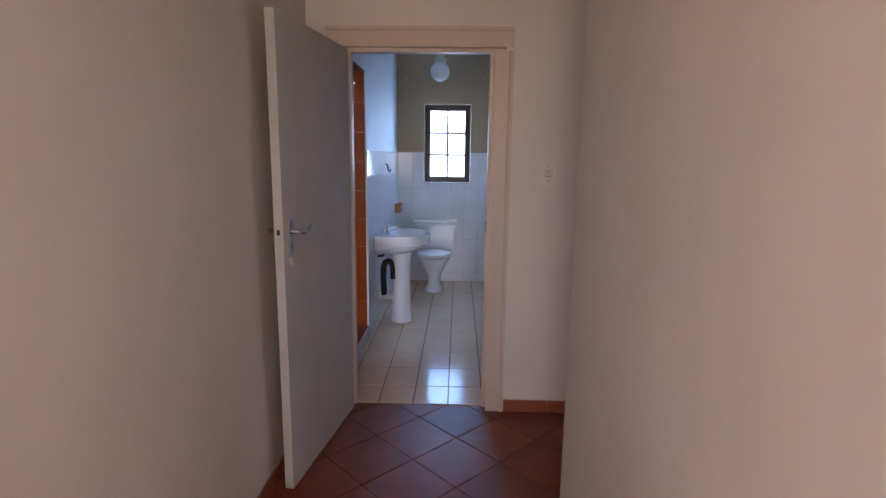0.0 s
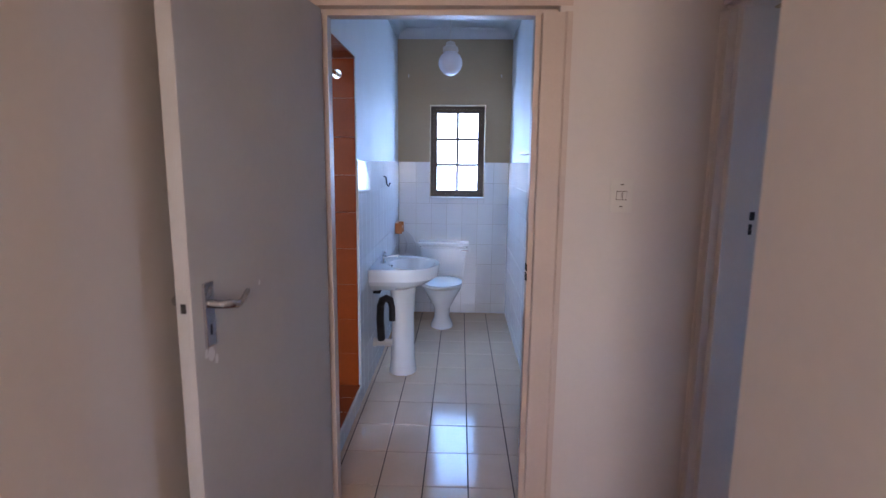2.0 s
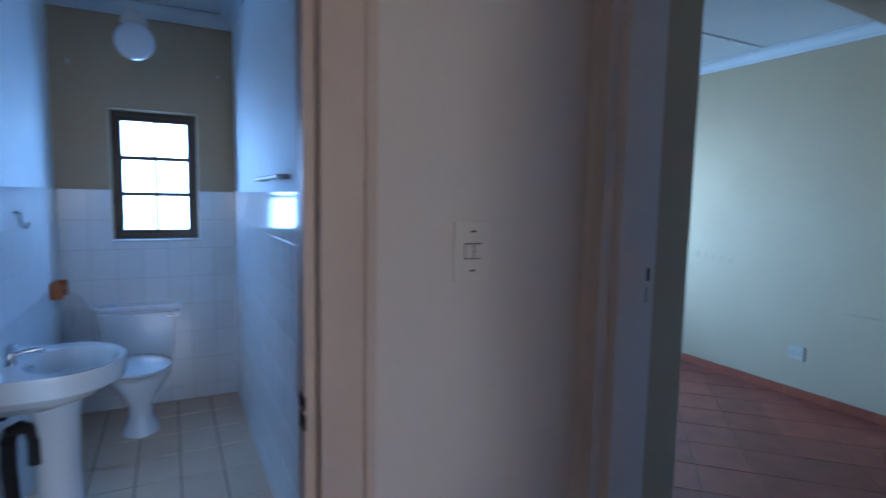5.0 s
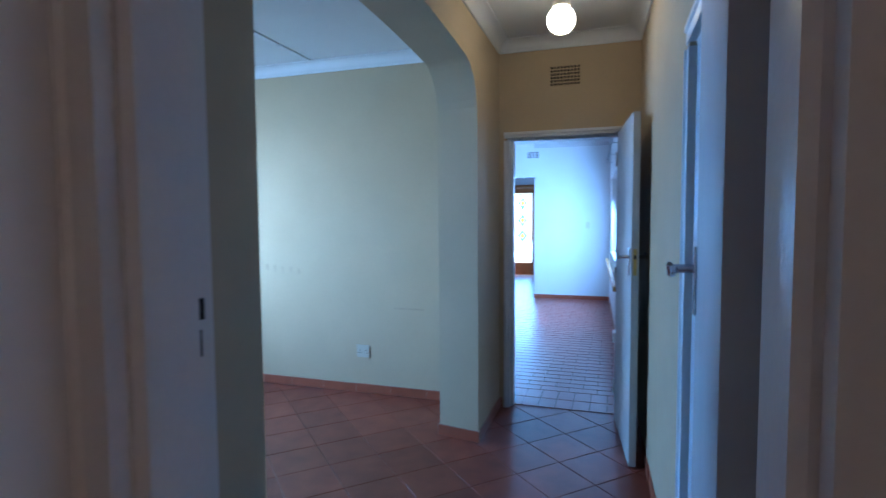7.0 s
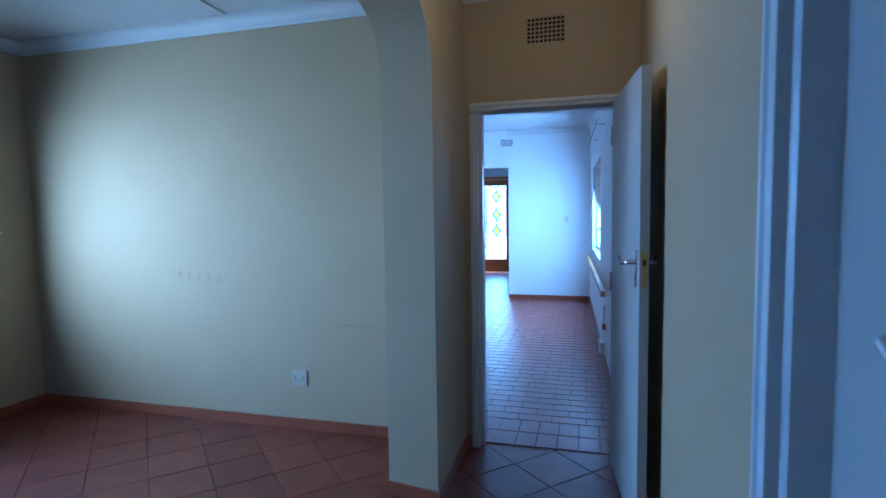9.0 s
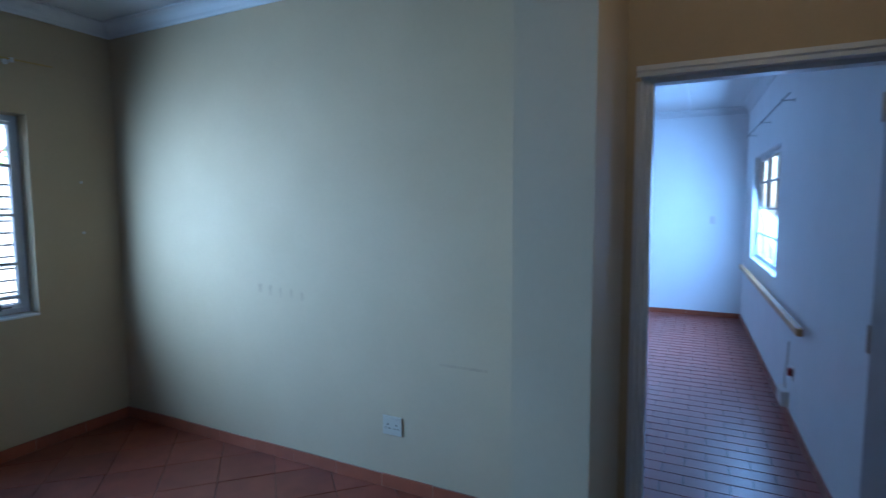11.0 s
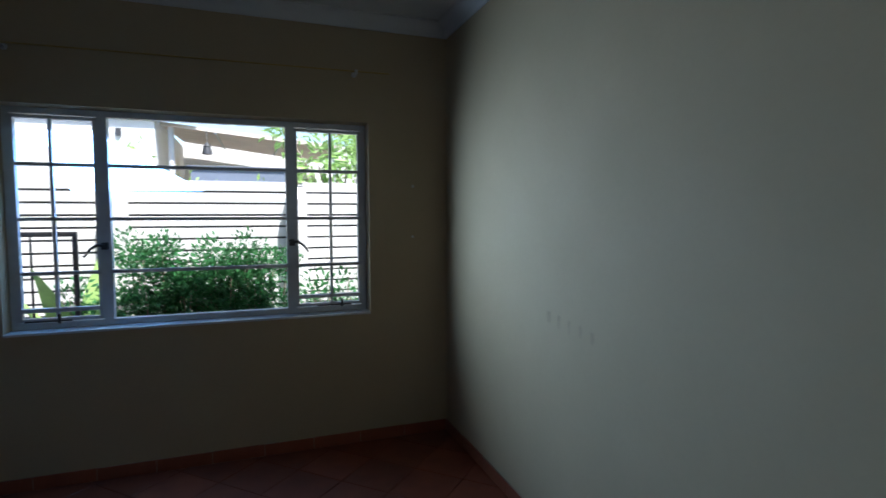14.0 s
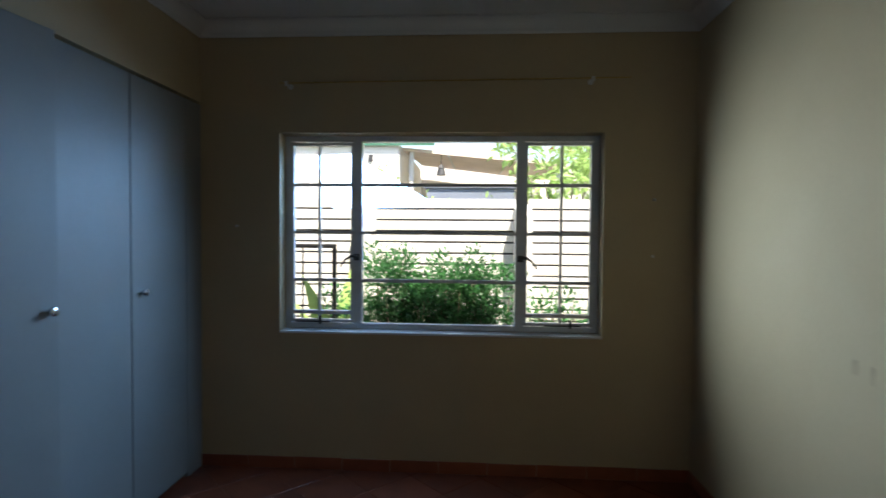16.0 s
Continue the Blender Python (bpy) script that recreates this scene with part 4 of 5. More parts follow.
def glass_door():
    root = empty("entrance_door", "orange varnished wooden door with stained glass diamonds", "door")
    x0, x1 = 13.68, 13.73
    y0, y1, z1 = 4.20, 4.87, 2.16
    part("door_frame", boxes((x0 - 0.03, x1 + 0.05, 4.142, 4.198, 0.01, 2.235), (x0 - 0.03, x1 + 0.05, 4.872, 4.928, 0.01, 2.235), (x0 - 0.03, x1 + 0.05, 4.198, 4.872, 2.165, 2.235)), ORANGEWOOD, root)
    part("stile", boxes((x0, x1, y0, y0 + 0.09, 0.01, z1), bevel=0.004), ORANGEWOOD, root)
    part("stile", boxes((x0, x1, y1 - 0.09, y1, 0.01, z1), bevel=0.004), ORANGEWOOD, root)
    part("top_rail", boxes((x0, x1, y0 + 0.09, y1 - 0.09, 2.03, z1), bevel=0.004), ORANGEWOOD, root)
    part("bottom_rail", boxes((x0, x1, y0 + 0.09, y1 - 0.09, 0.01, 0.31), bevel=0.004), ORANGEWOOD, root)
    a, b = y0 + 0.09, y1 - 0.09
    g = part("pane", boxes((x0 + 0.022, x0 + 0.028, a, b, 0.31, 2.03)), FROST, root, "pale stained glass pane")
    g.visible_shadow = False

    def flat(name, pts, mat, label=""):
        bm = bmesh.new()
        f = bm.faces.new([bm.verts.new((x0 + 0.018, y, z)) for y, z in pts])
        r = bmesh.ops.extrude_face_region(bm, geom=[f])
        bmesh.ops.translate(bm, vec=(0.003, 0, 0), verts=[v for v in r["geom"] if isinstance(v, bmesh.types.BMVert)])
        bmesh.ops.recalc_face_normals(bm, faces=bm.faces)
        ob = part(name, bm, mat, g, label)
        ob.visible_shadow = False
    for cy in (4.52,):
        for z in (1.78, 1.36, 0.98):
            corners = ((0, -1), (1, 0), (0, 1), (-1, 0))
            bm = bmesh.new()
            inner, outer = [[bm.verts.new((x0 + 0.017, cy + sy * w, z + sz * h)) for sy, sz in corners] for w, h in ((0.052, 0.080), (0.105, 0.158))]
            for i in range(4):
                bm.faces.new((outer[i], outer[(i + 1) % 4], inner[(i + 1) % 4], inner[i]))
            r = bmesh.ops.extrude_face_region(bm, geom=bm.faces[:])
            bmesh.ops.translate(bm, vec=(0.003, 0, 0), verts=[v for v in r["geom"] if isinstance(v, bmesh.types.BMVert)])
            bmesh.ops.recalc_face_normals(bm, faces=bm.faces)
            part("glass_diamond", bm, DIAMONDGLASS, g, "blue green glass diamond border").visible_shadow = False
            flat("glass_diamond", [(cy + sy * 0.051, z + sz * 0.079) for sy, sz in corners], YELLOWGLASS, "yellow glass diamond")
            for dy, dz in ((0, 0.15), (0, -0.15), (0.10, 0), (-0.10, 0)):
                flat("glass_bead", [(cy + dy - 0.02, z + dz), (cy + dy, z + dz - 0.03), (cy + dy + 0.02, z + dz), (cy + dy, z + dz + 0.03)], BLUEGLASS)
    for z in (0.62, 1.17, 1.57):
        part("lead_came", boxes((x0 + 0.016, x0 + 0.022, a, b, z - 0.006, z + 0.006)), STEELDARK, g)
    for j in range(18):
        z = 0.36 + j * 0.09
        flat("glass_tile", [(b - 0.05, z), (b - 0.004, z), (b - 0.004, z + 0.08), (b - 0.05, z + 0.08)], TEALGLASS)
    for j in range(14):
        y = a + 0.01 + j * 0.05
        if y + 0.045 < b - 0.05:
            flat("glass_tile", [(y, 1.975), (y + 0.045, 1.975), (y + 0.045, 2.025), (y, 2.025)], TEALGLASS)
    return root


glass_door()


# ---- outside ----
def grounds():
    bm = bmesh.new()
    bmesh.ops.create_grid(bm, x_segments=60, y_segments=60, size=400)
    for v in bm.verts:
        v.co.z = -0.26 + 0.02 * noise.noise(v.co * 0.3)
    tagged(part("ground", bm, SOIL), "brown garden soil with patches of grass", "ground", kind="structure")
    roof = boxes((-2.0, 14.3, 2.17, 6.90, ZC + 0.11, ZC + 0.19), (-2.0, 5.5, -4.0, 2.17, ZC + 0.11, ZC + 0.19))
    tagged(part("roof", roof, CONCRETE), "flat overhanging roof of the house", "roof", kind="structure")


def cloud_of_leaves(name, mat, parent, spots, count, size, rng, slim=0.45, droop=0.0, label=""):
    """Many small pointed leaves scattered through the given balls (x, y, z, rx, ry, rz)."""
    verts, faces = [], []
    for _ in range(count):
        cx, cy, cz, rx, ry, rz = rng.choice(spots)
        d = Vector((rng.gauss(0, 1), rng.gauss(0, 1), rng.gauss(0, 1))).normalized() * (rng.random() ** 0.45)
        p = Vector((cx + d.x * rx, cy + d.y * ry, cz + d.z * rz))
        ax = (d + Vector((rng.uniform(-0.8, 0.8), rng.uniform(-0.8, 0.8), rng.uniform(-0.3, 0.9) - droop))).normalized()
        sd = ax.cross(Vector((rng.uniform(-1, 1), rng.uniform(-1, 1), rng.uniform(-1, 1)))).normalized()
        up = sd.cross(ax)
        s_ = size * rng.uniform(0.6, 1.3)
        k = len(verts)
        verts += [p, p + ax * s_ * 0.45 + sd * s_ * slim * 0.5 + up * s_ * 0.08, p + ax * s_, p + ax * s_ * 0.45 - sd * s_ * slim * 0.5 + up * s_ * 0.08]
        faces.append((k, k + 1, k + 2, k + 3))
    me = bpy.data.meshes.new(name)
    me.from_pydata([tuple(v) for v in verts], [], faces)
    me.materials.append(mat)
    ob = new(name, me)
    ob.parent = parent
    return tagged(ob, label, kind="stuff")


def shrub(name, label, x, y, w, d, h, rng, count, size, mat=LEAF, category="shrub"):
    z0 = -0.25
    root = empty(name, label, category, at=(x, y, z0))
    stems = bmesh.new()
    spots = []
    for _ in range(16):
        sx, sy = rng.uniform(-w, w) * 0.45, rng.uniform(-d, d) * 0.4
        top = h * rng.uniform(0.62, 0.92)
        cyl(stems, (sx * 0.6, sy * 0.6, 0), (sx, sy, top), 0.012, 0.004, n=6)
        spots.append((sx, sy, top, 0.16, 0.14, 0.15))
        spots.append((sx * 0.9, sy, top * 0.72, 0.20, 0.16, 0.18))
        spots.append((sx * 0.8, sy * 0.9, top * 0.45, 0.20, 0.15, 0.16))
    part("stems", stems, BARK, root)
    cloud_of_leaves("foliage", mat, root, spots, count, size, rng)
    return root


def fence():
    rng = random.Random(4)
    root = empty("garden_fence", "pale precast concrete garden fence with grooved panels", "fence", at=(0, 9.0, 0))
    plank = {}
    y = 0.0
    top = 1.83
    for k in range(-3, 6):
        x = 2.106 + 1.64 * k
        bm = boxes((-0.085, 0.085, -0.20, 0.06, -0.4, top - 0.02))
        for v in bm.verts:
            if v.co.z > 1 and v.co.y < 0:
                v.co.z -= 0.16
        bmesh.ops.translate(bm, vec=(x, y, 0), verts=bm.verts)
        part("post", bm, CONCRETE, root)
        for j in range(17):
            z1 = top - j * 0.117
            if "m" not in plank:
                ob = part("plank", boxes((0.066, 1.574, 0.0, 0.04, -0.096, 0.0), bevel=0.004), CONCRETE, root)
                plank["m"] = ob.data
            else:
                ob = new("plank", plank["m"])
                ob.parent = root
            ob.location = (x, y, z1)
    # near-black sheet added behind the planks so the recessed gaps read dark
    part("backing", boxes((-2.9, 11.0, 0.018, 0.034, -0.4, top - 0.03)), STEELDARK, root, "dark sheet behind the plank gaps, drawn as recessed joints")


def trellis():
    root = empty("garden_gate", "dark steel garden gate frame leaning by the window", "gate", at=(1.865, 7.75, -0.25))
    part("gate_frame", boxes((-0.33, -0.30, 0, 0.03, 0.0, 1.62), (0.20, 0.23, 0, 0.03, 0.0, 1.62), (-0.30, 0.20, 0, 0.03, 1.585, 1.62), (-0.30, 0.20, 0, 0.03, 0.88, 0.90)), STEELDARK, root)
    for x in (-0.19, -0.055, 0.09):
        part("bar", cyl(bmesh.new(), (x, 0.015, 0.0), (x, 0.015, 1.59), 0.008, n=8), STEELDARK, root)


def blade_plant(name, label, x, y, n, h, mat, rng, width=0.05):
    root = empty(name, label, "plant", at=(x, y, -0.25))
    for i in range(n):
        a = 2 * math.pi * i / n + rng.uniform(-0.3, 0.3)
        L, lean = h * rng.uniform(0.75, 1.1), rng.uniform(0.12, 0.45)
        bm = bmesh.new()
        prev = None
        for k in range(9):
            u = k / 8
            r = lean * L * u * u
            c = Vector((math.cos(a) * r, math.sin(a) * r, L * u * (1 - 0.18 * lean * u)))
            w = width * math.sin(math.pi * min(1, 0.12 + u * 0.88)) + 0.002
            sd = Vector((-math.sin(a), math.cos(a), 0)) * w
            row = (bm.verts.new(c - sd), bm.verts.new(c + Vector((0, 0, -0.012 * (1 - u)))), bm.verts.new(c + sd))
            if prev:
                bm.faces.new((prev[0], prev[1], row[1], row[0]))
                bm.faces.new((prev[1], prev[2], row[2], row[1]))
            prev = row
        smooth(part("leaf", bm, mat, root))
    return root


def fern(name, label, x, y, rng):
    root = empty(name, label, "fern", at=(x, y, -0.25))
    for i in range(9):
        a = 2 * math.pi * i / 9 + rng.uniform(-0.2, 0.2)
        L = rng.uniform(0.9, 1.35)
        verts, faces = [], []
        for k in range(26):
            u = (k + 2) / 28
            c = Vector((math.cos(a) * L * 0.55 * u * u, math.sin(a) * L * 0.55 * u * u, L * u * (1 - 0.25 * u)))
            nx = 0.20 * math.sin(math.pi * min(1.0, u * 0.95 + 0.05)) + 0.01
            sd = Vector((-math.sin(a), math.cos(a), 0.25))
            fw = Vector((math.cos(a) * 0.3, math.sin(a) * 0.3, 0.5)) * 0.05
            for s_ in (1, -1):
                q = len(verts)
                s2 = Vector((sd.x * s_, sd.y * s_, sd.z))
                verts += [c, c + s2 * nx * 0.5 + fw * 0.6, c + s2 * nx + fw, c + s2 * nx * 0.5 - fw * 0.1]
                faces.append((q, q + 1, q + 2, q + 3))
        me = bpy.data.meshes.new("frond")
        me.from_pydata([tuple(v) for v in verts], [], faces)
        me.materials.append(PALELEAF)
        ob = new("frond", me)
        ob.parent = root
    return root


def tree(name, label, x, y, h, spread, rng, mat, count, size, flowers=0):
    root = empty(name, label, "tree", at=(x, y, -0.26))
    bm = bmesh.new()
    cyl(bm, (0, 0, 0), (0.05, 0.02, h * 0.5), 0.10, 0.06, n=10)
    spots = []
    for i in range(9):
        a = 2 * math.pi * i / 9 + rng.uniform(-0.3, 0.3)
        r = spread * rng.uniform(0.35, 0.9)
        tip = (math.cos(a) * r, math.sin(a) * r, h * rng.uniform(0.62, 0.98))
        cyl(bm, (0.04, 0.02, h * rng.uniform(0.3, 0.48)), tip, 0.028, 0.008, n=6)
        s_ = spread * rng.uniform(0.25, 0.42)
        spots.append((*tip, s_, s_, s_ * 0.8))
    part("trunk", bm, BARK, root)
    cloud_of_leaves("crown", mat, root, spots, count, size, rng, slim=0.3, droop=0.5)
    if flowers:
        cloud_of_leaves("flowers", REDLEAF, root, [s2 for s2 in spots[:4]], flowers, size * 0.7, rng, slim=0.8)
    return root


def neighbour():
    root = empty("neighbour_house", "white plastered neighbouring house with green roof edge", "house", at=(0, 0, -0.26))
    part("wall", boxes((-4.0, 1.85, 13.0, 19.0, 0, 3.35)), HOUSEWALL, root)
    part("wall", boxes((1.85, 9.5, 17.0, 19.0, 0, 3.5)), HOUSEWALL, root)
    rf = bmesh.new()
    vs = [rf.verts.new(p) for p in ((-4.5, 12.92, 3.40), (2.5, 12.92, 3.40), (2.5, 16.0, 4.6), (-4.5, 16.0, 4.6), (-4.5, 12.92, 3.30), (2.5, 12.92, 3.30), (2.5, 16.0, 4.5), (-4.5, 16.0, 4.5))]
    for f in ((0, 1, 2, 3), (7, 6, 5, 4), (0, 4, 5, 1), (1, 5, 6, 2), (2, 6, 7, 3), (3, 7, 4, 0)):
        rf.faces.new([vs[i] for i in f])
    part("roof", rf, ROOFGREEN, root, "green sheet roof")
    for x in (-0.3, 0.75):
        w = part("window", boxes((x, x + 0.5, 12.94, 13.0, 1.6, 2.9)), CORNICE, root)
        part("pane", boxes((x + 0.05, x + 0.45, 12.93, 12.94, 1.65, 2.85)), GLOBE_OFF, w)
    for i in range(5):
        part("quoin", boxes((1.30, 1.38, 12.96, 13.0, 1.9 + i * 0.28, 2.02 + i * 0.28)), STEELDARK, root)
    aw = empty("patio_awning", "sloping beige patio awning on white posts", "awning", at=(0, 0, -0.26))
    bm = bmesh.new()
    vs = [bm.verts.new(p) for p in ((1.9, 13.2, 3.31), (4.9, 13.2, 3.03), (4.9, 16.8, 3.13), (1.9, 16.8, 3.49), (1.9, 13.2, 3.25), (4.9, 13.2, 2.97), (4.9, 16.8, 3.07), (1.9, 16.8, 3.43))]
    for f in ((0, 1, 2, 3), (7, 6, 5, 4), (0, 4, 5, 1), (1, 5, 6, 2), (2, 6, 7, 3), (3, 7, 4, 0)):
        bm.faces.new([vs[i] for i in f])
    part("canopy", bm, AWNING, aw)
    for x in (2.05, 4.8):
        part("post", cyl(bmesh.new(), (x, 13.3, 0), (x, 13.3, 2.98 if x > 3 else 3.24), 0.05, n=10), CORNICE, aw)
    for x in (2.75, 3.85):
        z = 3.25 - (x - 1.9) * 0.0935
        part("rafter", tube([(x, 13.22, z - 0.012), (x, 15.0, z + 0.06), (x, 16.78, z + 0.13)], 0.02, 6), CORNICE, aw)
    lan = empty("hanging_lantern", "small dark lantern hanging under the patio awning", "lantern", at=(2.61, 13.25, 0))
    smooth(part("body", lathe([(0.020, 2.53), (0.085, 2.54), (0.075, 2.60), (0.060, 2.66), (0.070, 2.67), (0.020, 2.74)], 10), STEELDARK, lan))
    part("hanger", cyl(bmesh.new(), (0, 0, 2.735), (0, 0, 2.925), 0.008, n=6), STEELDARK, lan)
    shed = empty("garden_shed", "low grey shed behind the fence", "shed", at=(3.2, 12.2, -0.26))
    part("wall", boxes((-0.76, 0.70, 0, 0.6, 0, 2.48)), SHEDGREY, shed)
    part("roof", boxes((-0.80, 0.74, -0.04, 0.64, 2.48, 2.51)), SHEDGREY, shed)


def far_hill():
    bm = bmesh.new()
    rng = random.Random(8)
    n = 60
    lo, hi = [], []
    for i in range(n + 1):
        x = -90 + 180 * i / n
        z = 11 + 2.5 * noise.noise(Vector((x * 0.05, 3, 0))) + rng.uniform(-0.4, 0.4)
        lo.append(bm.verts.new((x, 75, -1)))
        hi.append(bm.verts.new((x, 92, z)))
    for i in range(n):
        bm.faces.new((lo[i], lo[i + 1], hi[i + 1], hi[i]))
    tagged(part("backdrop", bm, LEAF), "distant wooded hillside", "hill", kind="structure")


grounds()
fence()
trellis()
rng = random.Random(11)
shrub("garden_shrub", "dense dark green leafy shrub in front of the fence", 2.62, 8.15, 0.75, 0.55, 1.62, rng, 9500, 0.047)
shrub("garden_shrub", "bushy green shrub with lighter shoots by the fence", 3.28, 8.20, 0.70, 0.55, 1.60, rng, 7500, 0.049)
shrub("garden_shrub", "dense leafy shrub in the middle of the bed", 2.95, 8.10, 0.55, 0.5, 1.56, rng, 6500, 0.047)
shrub("garden_shrub", "low green shrub under the window", 2.12, 8.05, 0.35, 0.4, 1.25, rng, 2000, 0.052)
shrub("garden_shrub", "sparse green shrub beside the fern", 4.0, 8.35, 0.45, 0.4, 1.22, rng, 900, 0.075)
blade_plant("strap_leaf_plant", "yellow green strap-leaved plant beside the gate", 2.02, 8.05, 4, 1.5, PALELEAF, rng, 0.12)
blade_plant("broad_leaf_plant", "low bright green broad-leaved plant", 1.70, 7.95, 9, 0.95, PALELEAF, rng, 0.09)
fern("garden_fern", "bright green fern in front of the fence", 4.12, 7.75, rng)
neighbour()
tree("garden_tree", "feathery light green tree behind the fence", 4.45, 10.6, 3.3, 1.0, rng, PALELEAF, 750, 0.16)
tree("garden_tree", "tall leafy tree with red flowers beyond the fence", 5.9, 12.6, 4.3, 1.5, rng, PALELEAF, 850, 0.17, 200)
tree("garden_tree", "green tree beyond the awning", 6.3, 15.2, 4.0, 1.3, rng, PALELEAF, 1500, 0.17)
for x, h in ((2.15, 2.75), (2.75, 2.25), (3.35, 2.2), (3.05, 2.1)):
    shrub("creeper", "thin climbing shoots above the fence", x, 9.35, 0.22, 0.2, h, rng, 260, 0.07, PALELEAF, "creeper")
far_hill()


# ---- skirting tiles ----
def skirting(name, p0, p1, inward, parent_label="terracotta tile skirting along the wall"):
    p0, p1, n = Vector((*p0, 0)), Vector((*p1, 0)), Vector((*inward, 0))
    d = p1 - p0
    L = d.length
    root = empty(name, parent_label, "skirting", kind="structure")
    k = max(1, round(L / 0.303))
    step = L / k
    m = Matrix.Translation(p0) @ Matrix((((d / L).x, n.x, 0, 0), ((d / L).y, n.y, 0, 0), (0, 0, 1, 0), (0, 0, 0, 1)))
    me = None
    for i in range(k):
        if me is None:
            bm = boxes((0.0015, step - 0.0015, 0.0, 0.011, 0.001, 0.073), bevel=0.002)
            ob = part("skirting_tile", bm, SKIRT, root)
            me = ob.data
        else:
            ob = new("skirting_tile", me)
            ob.parent = root
        ob.matrix_world = m @ Matrix.Translation((i * step, 0, 0.0005 * (i % 3)))
    part("joint_mortar", boxes((0, L, 0.0, 0.008, 0, 0.0735)), MORTAR, root).matrix_world = m


for p0, p1, n in (((XL, -1.0), (XL, YE), (1, 0)), ((XR, -1.0), (XR, YC), (-1, 0)), ((XR, YC), (XD0, YC), (0, 1)), ((0.562, YE), (XD0, YE), (0, -1)),
                  ((XE0, AY + 0.011), (XE0, YW), (-1, 0)), ((XW, YW), (XE0 - 0.011, YW), (0, -1)), ((AXB, AY), (XE0 - 0.011, AY), (0, 1)), ((AXF - 0.002, HY1 - 0.011), (AXB + 0.002, AY + 0.011), (-0.985, 0.172)),
                  ((AXF, HY1), (XE0 - 0.011, HY1), (0, -1)), ((XE0, HY1 - 0.011), (XE0, 3.187), (-1, 0)), ((XD1 + 0.02, HY1), (1.70, HY1), (0, -1)), ((1.70, HY1 - 0.011), (1.70, AY + 0.011), (1, 0)),
                  ((XW, AY), (1.70, AY), (0, 1)), ((2.70, south_y(2.70)), (XE0, south_y(XE0)), (0, 1)), ((LX, LY1 + 0.011), (LX, 3.72), (-1, 0)), ((XE1, LY0), (LX, LY1), (-0.03, 1)), ((13.65, LY0), (13.65, 4.13), (-1, 0))):
    skirting("baseboard", p0, p1, n)


# ---- terracotta floor tiles, laid on the diagonal ----
def tile_field():
    h = 0.2152
    a = h - 0.0028
    root = empty("floor_tiles", "red-brown terracotta floor tiles laid diagonally", "floor tiles", kind="structure")

    def tile_bm():
        bm = bmesh.new()
        t = a - 0.0025
        top = [bm.verts.new(p) for p in ((t, 0, 0), (0, t, 0), (-t, 0, 0), (0, -t, 0))]
        mid = [bm.verts.new(p) for p in ((a, 0, -0.0015), (0, a, -0.0015), (-a, 0, -0.0015), (0, -a, -0.0015))]
        low = [bm.verts.new(p) for p in ((a, 0, -0.012), (0, a, -0.012), (-a, 0, -0.012), (0, -a, -0.012))]
        bm.faces.new(top)
        for u, v in ((top, mid), (mid, low)):
            for i in range(4):
                bm.faces.new((v[i], v[(i + 1) % 4], u[(i + 1) % 4], u[i]))
        return bm
    zones = ((XL, XD0, 0.4, 3.06), (XD0, XE0 + 0.14, 2.1, HY1), (XW, XE0, HY1, YW))
    rg = random.Random(2)
    me, extra = None, []
    for i in range(-6, 26):
        for j in range(-16, 22):
            if (i + j) % 2:
                continue
            # the centre of a diamond sits half a period beside a joint crossing
            x, y = 0.075 + h * (i + 1), 2.900 + h * j
            ok = any(x0 - a * 0.96 < x < x1 + a * 0.96 and y0 - a * 0.96 < y < y1 + a * 0.96 for x0, x1, y0, y1 in zones)
            if ok:
                if me is None:
                    ob = part("tile", tile_bm(), TERRA, root)
                    me = ob.data
                else:
                    ob = new("tile", me)
                    ob.parent = root
                ob.matrix_world = pose(x, y, rg.uniform(-0.0006, 0.0006), rg.uniform(-0.12, 0.12), rg.uniform(-0.12, 0.12), rg.choice((0, 90, 180, 270)) + rg.uniform(-0.25, 0.25))
            elif XL - a < x < XR + a and -3.2 < y <= 0.4:
                extra.append((x, y))
    verts, faces = [], []
    for x, y in extra:
        q = len(verts)
        verts += [(x + a, y, 0), (x, y + a, 0), (x - a, y, 0), (x, y - a, 0)]
        faces.append((q, q + 1, q + 2, q + 3))
    m2 = bpy.data.meshes.new("far_tiles")
    m2.from_pydata(verts, [], faces)
    m2.materials.append(TERRA)
    ob = new("far_tiles", m2)
    ob.parent = root
    tagged(ob, "terracotta tiles further along the corridor", kind="stuff")


tile_field()


def rect_tiles(root, name, mat, cells, thick, shared, frame_of):
    """Alike flat tiles; cells are (u, v, w, h) in the plane that frame_of turns into the world."""
    for u, v, w, h in cells:
        key = (round(w, 4), round(h, 4))
        if key not in shared:
            ob = part(name, boxes((-w / 2, w / 2, -h / 2, h / 2, 0, thick), bevel=0.0015), mat, root)
            shared[key] = ob.data
        else:
            ob = new(name, shared[key])
            ob.parent = root
        ob.matrix_world = frame_of @ Matrix.Translation((u, v, 0))


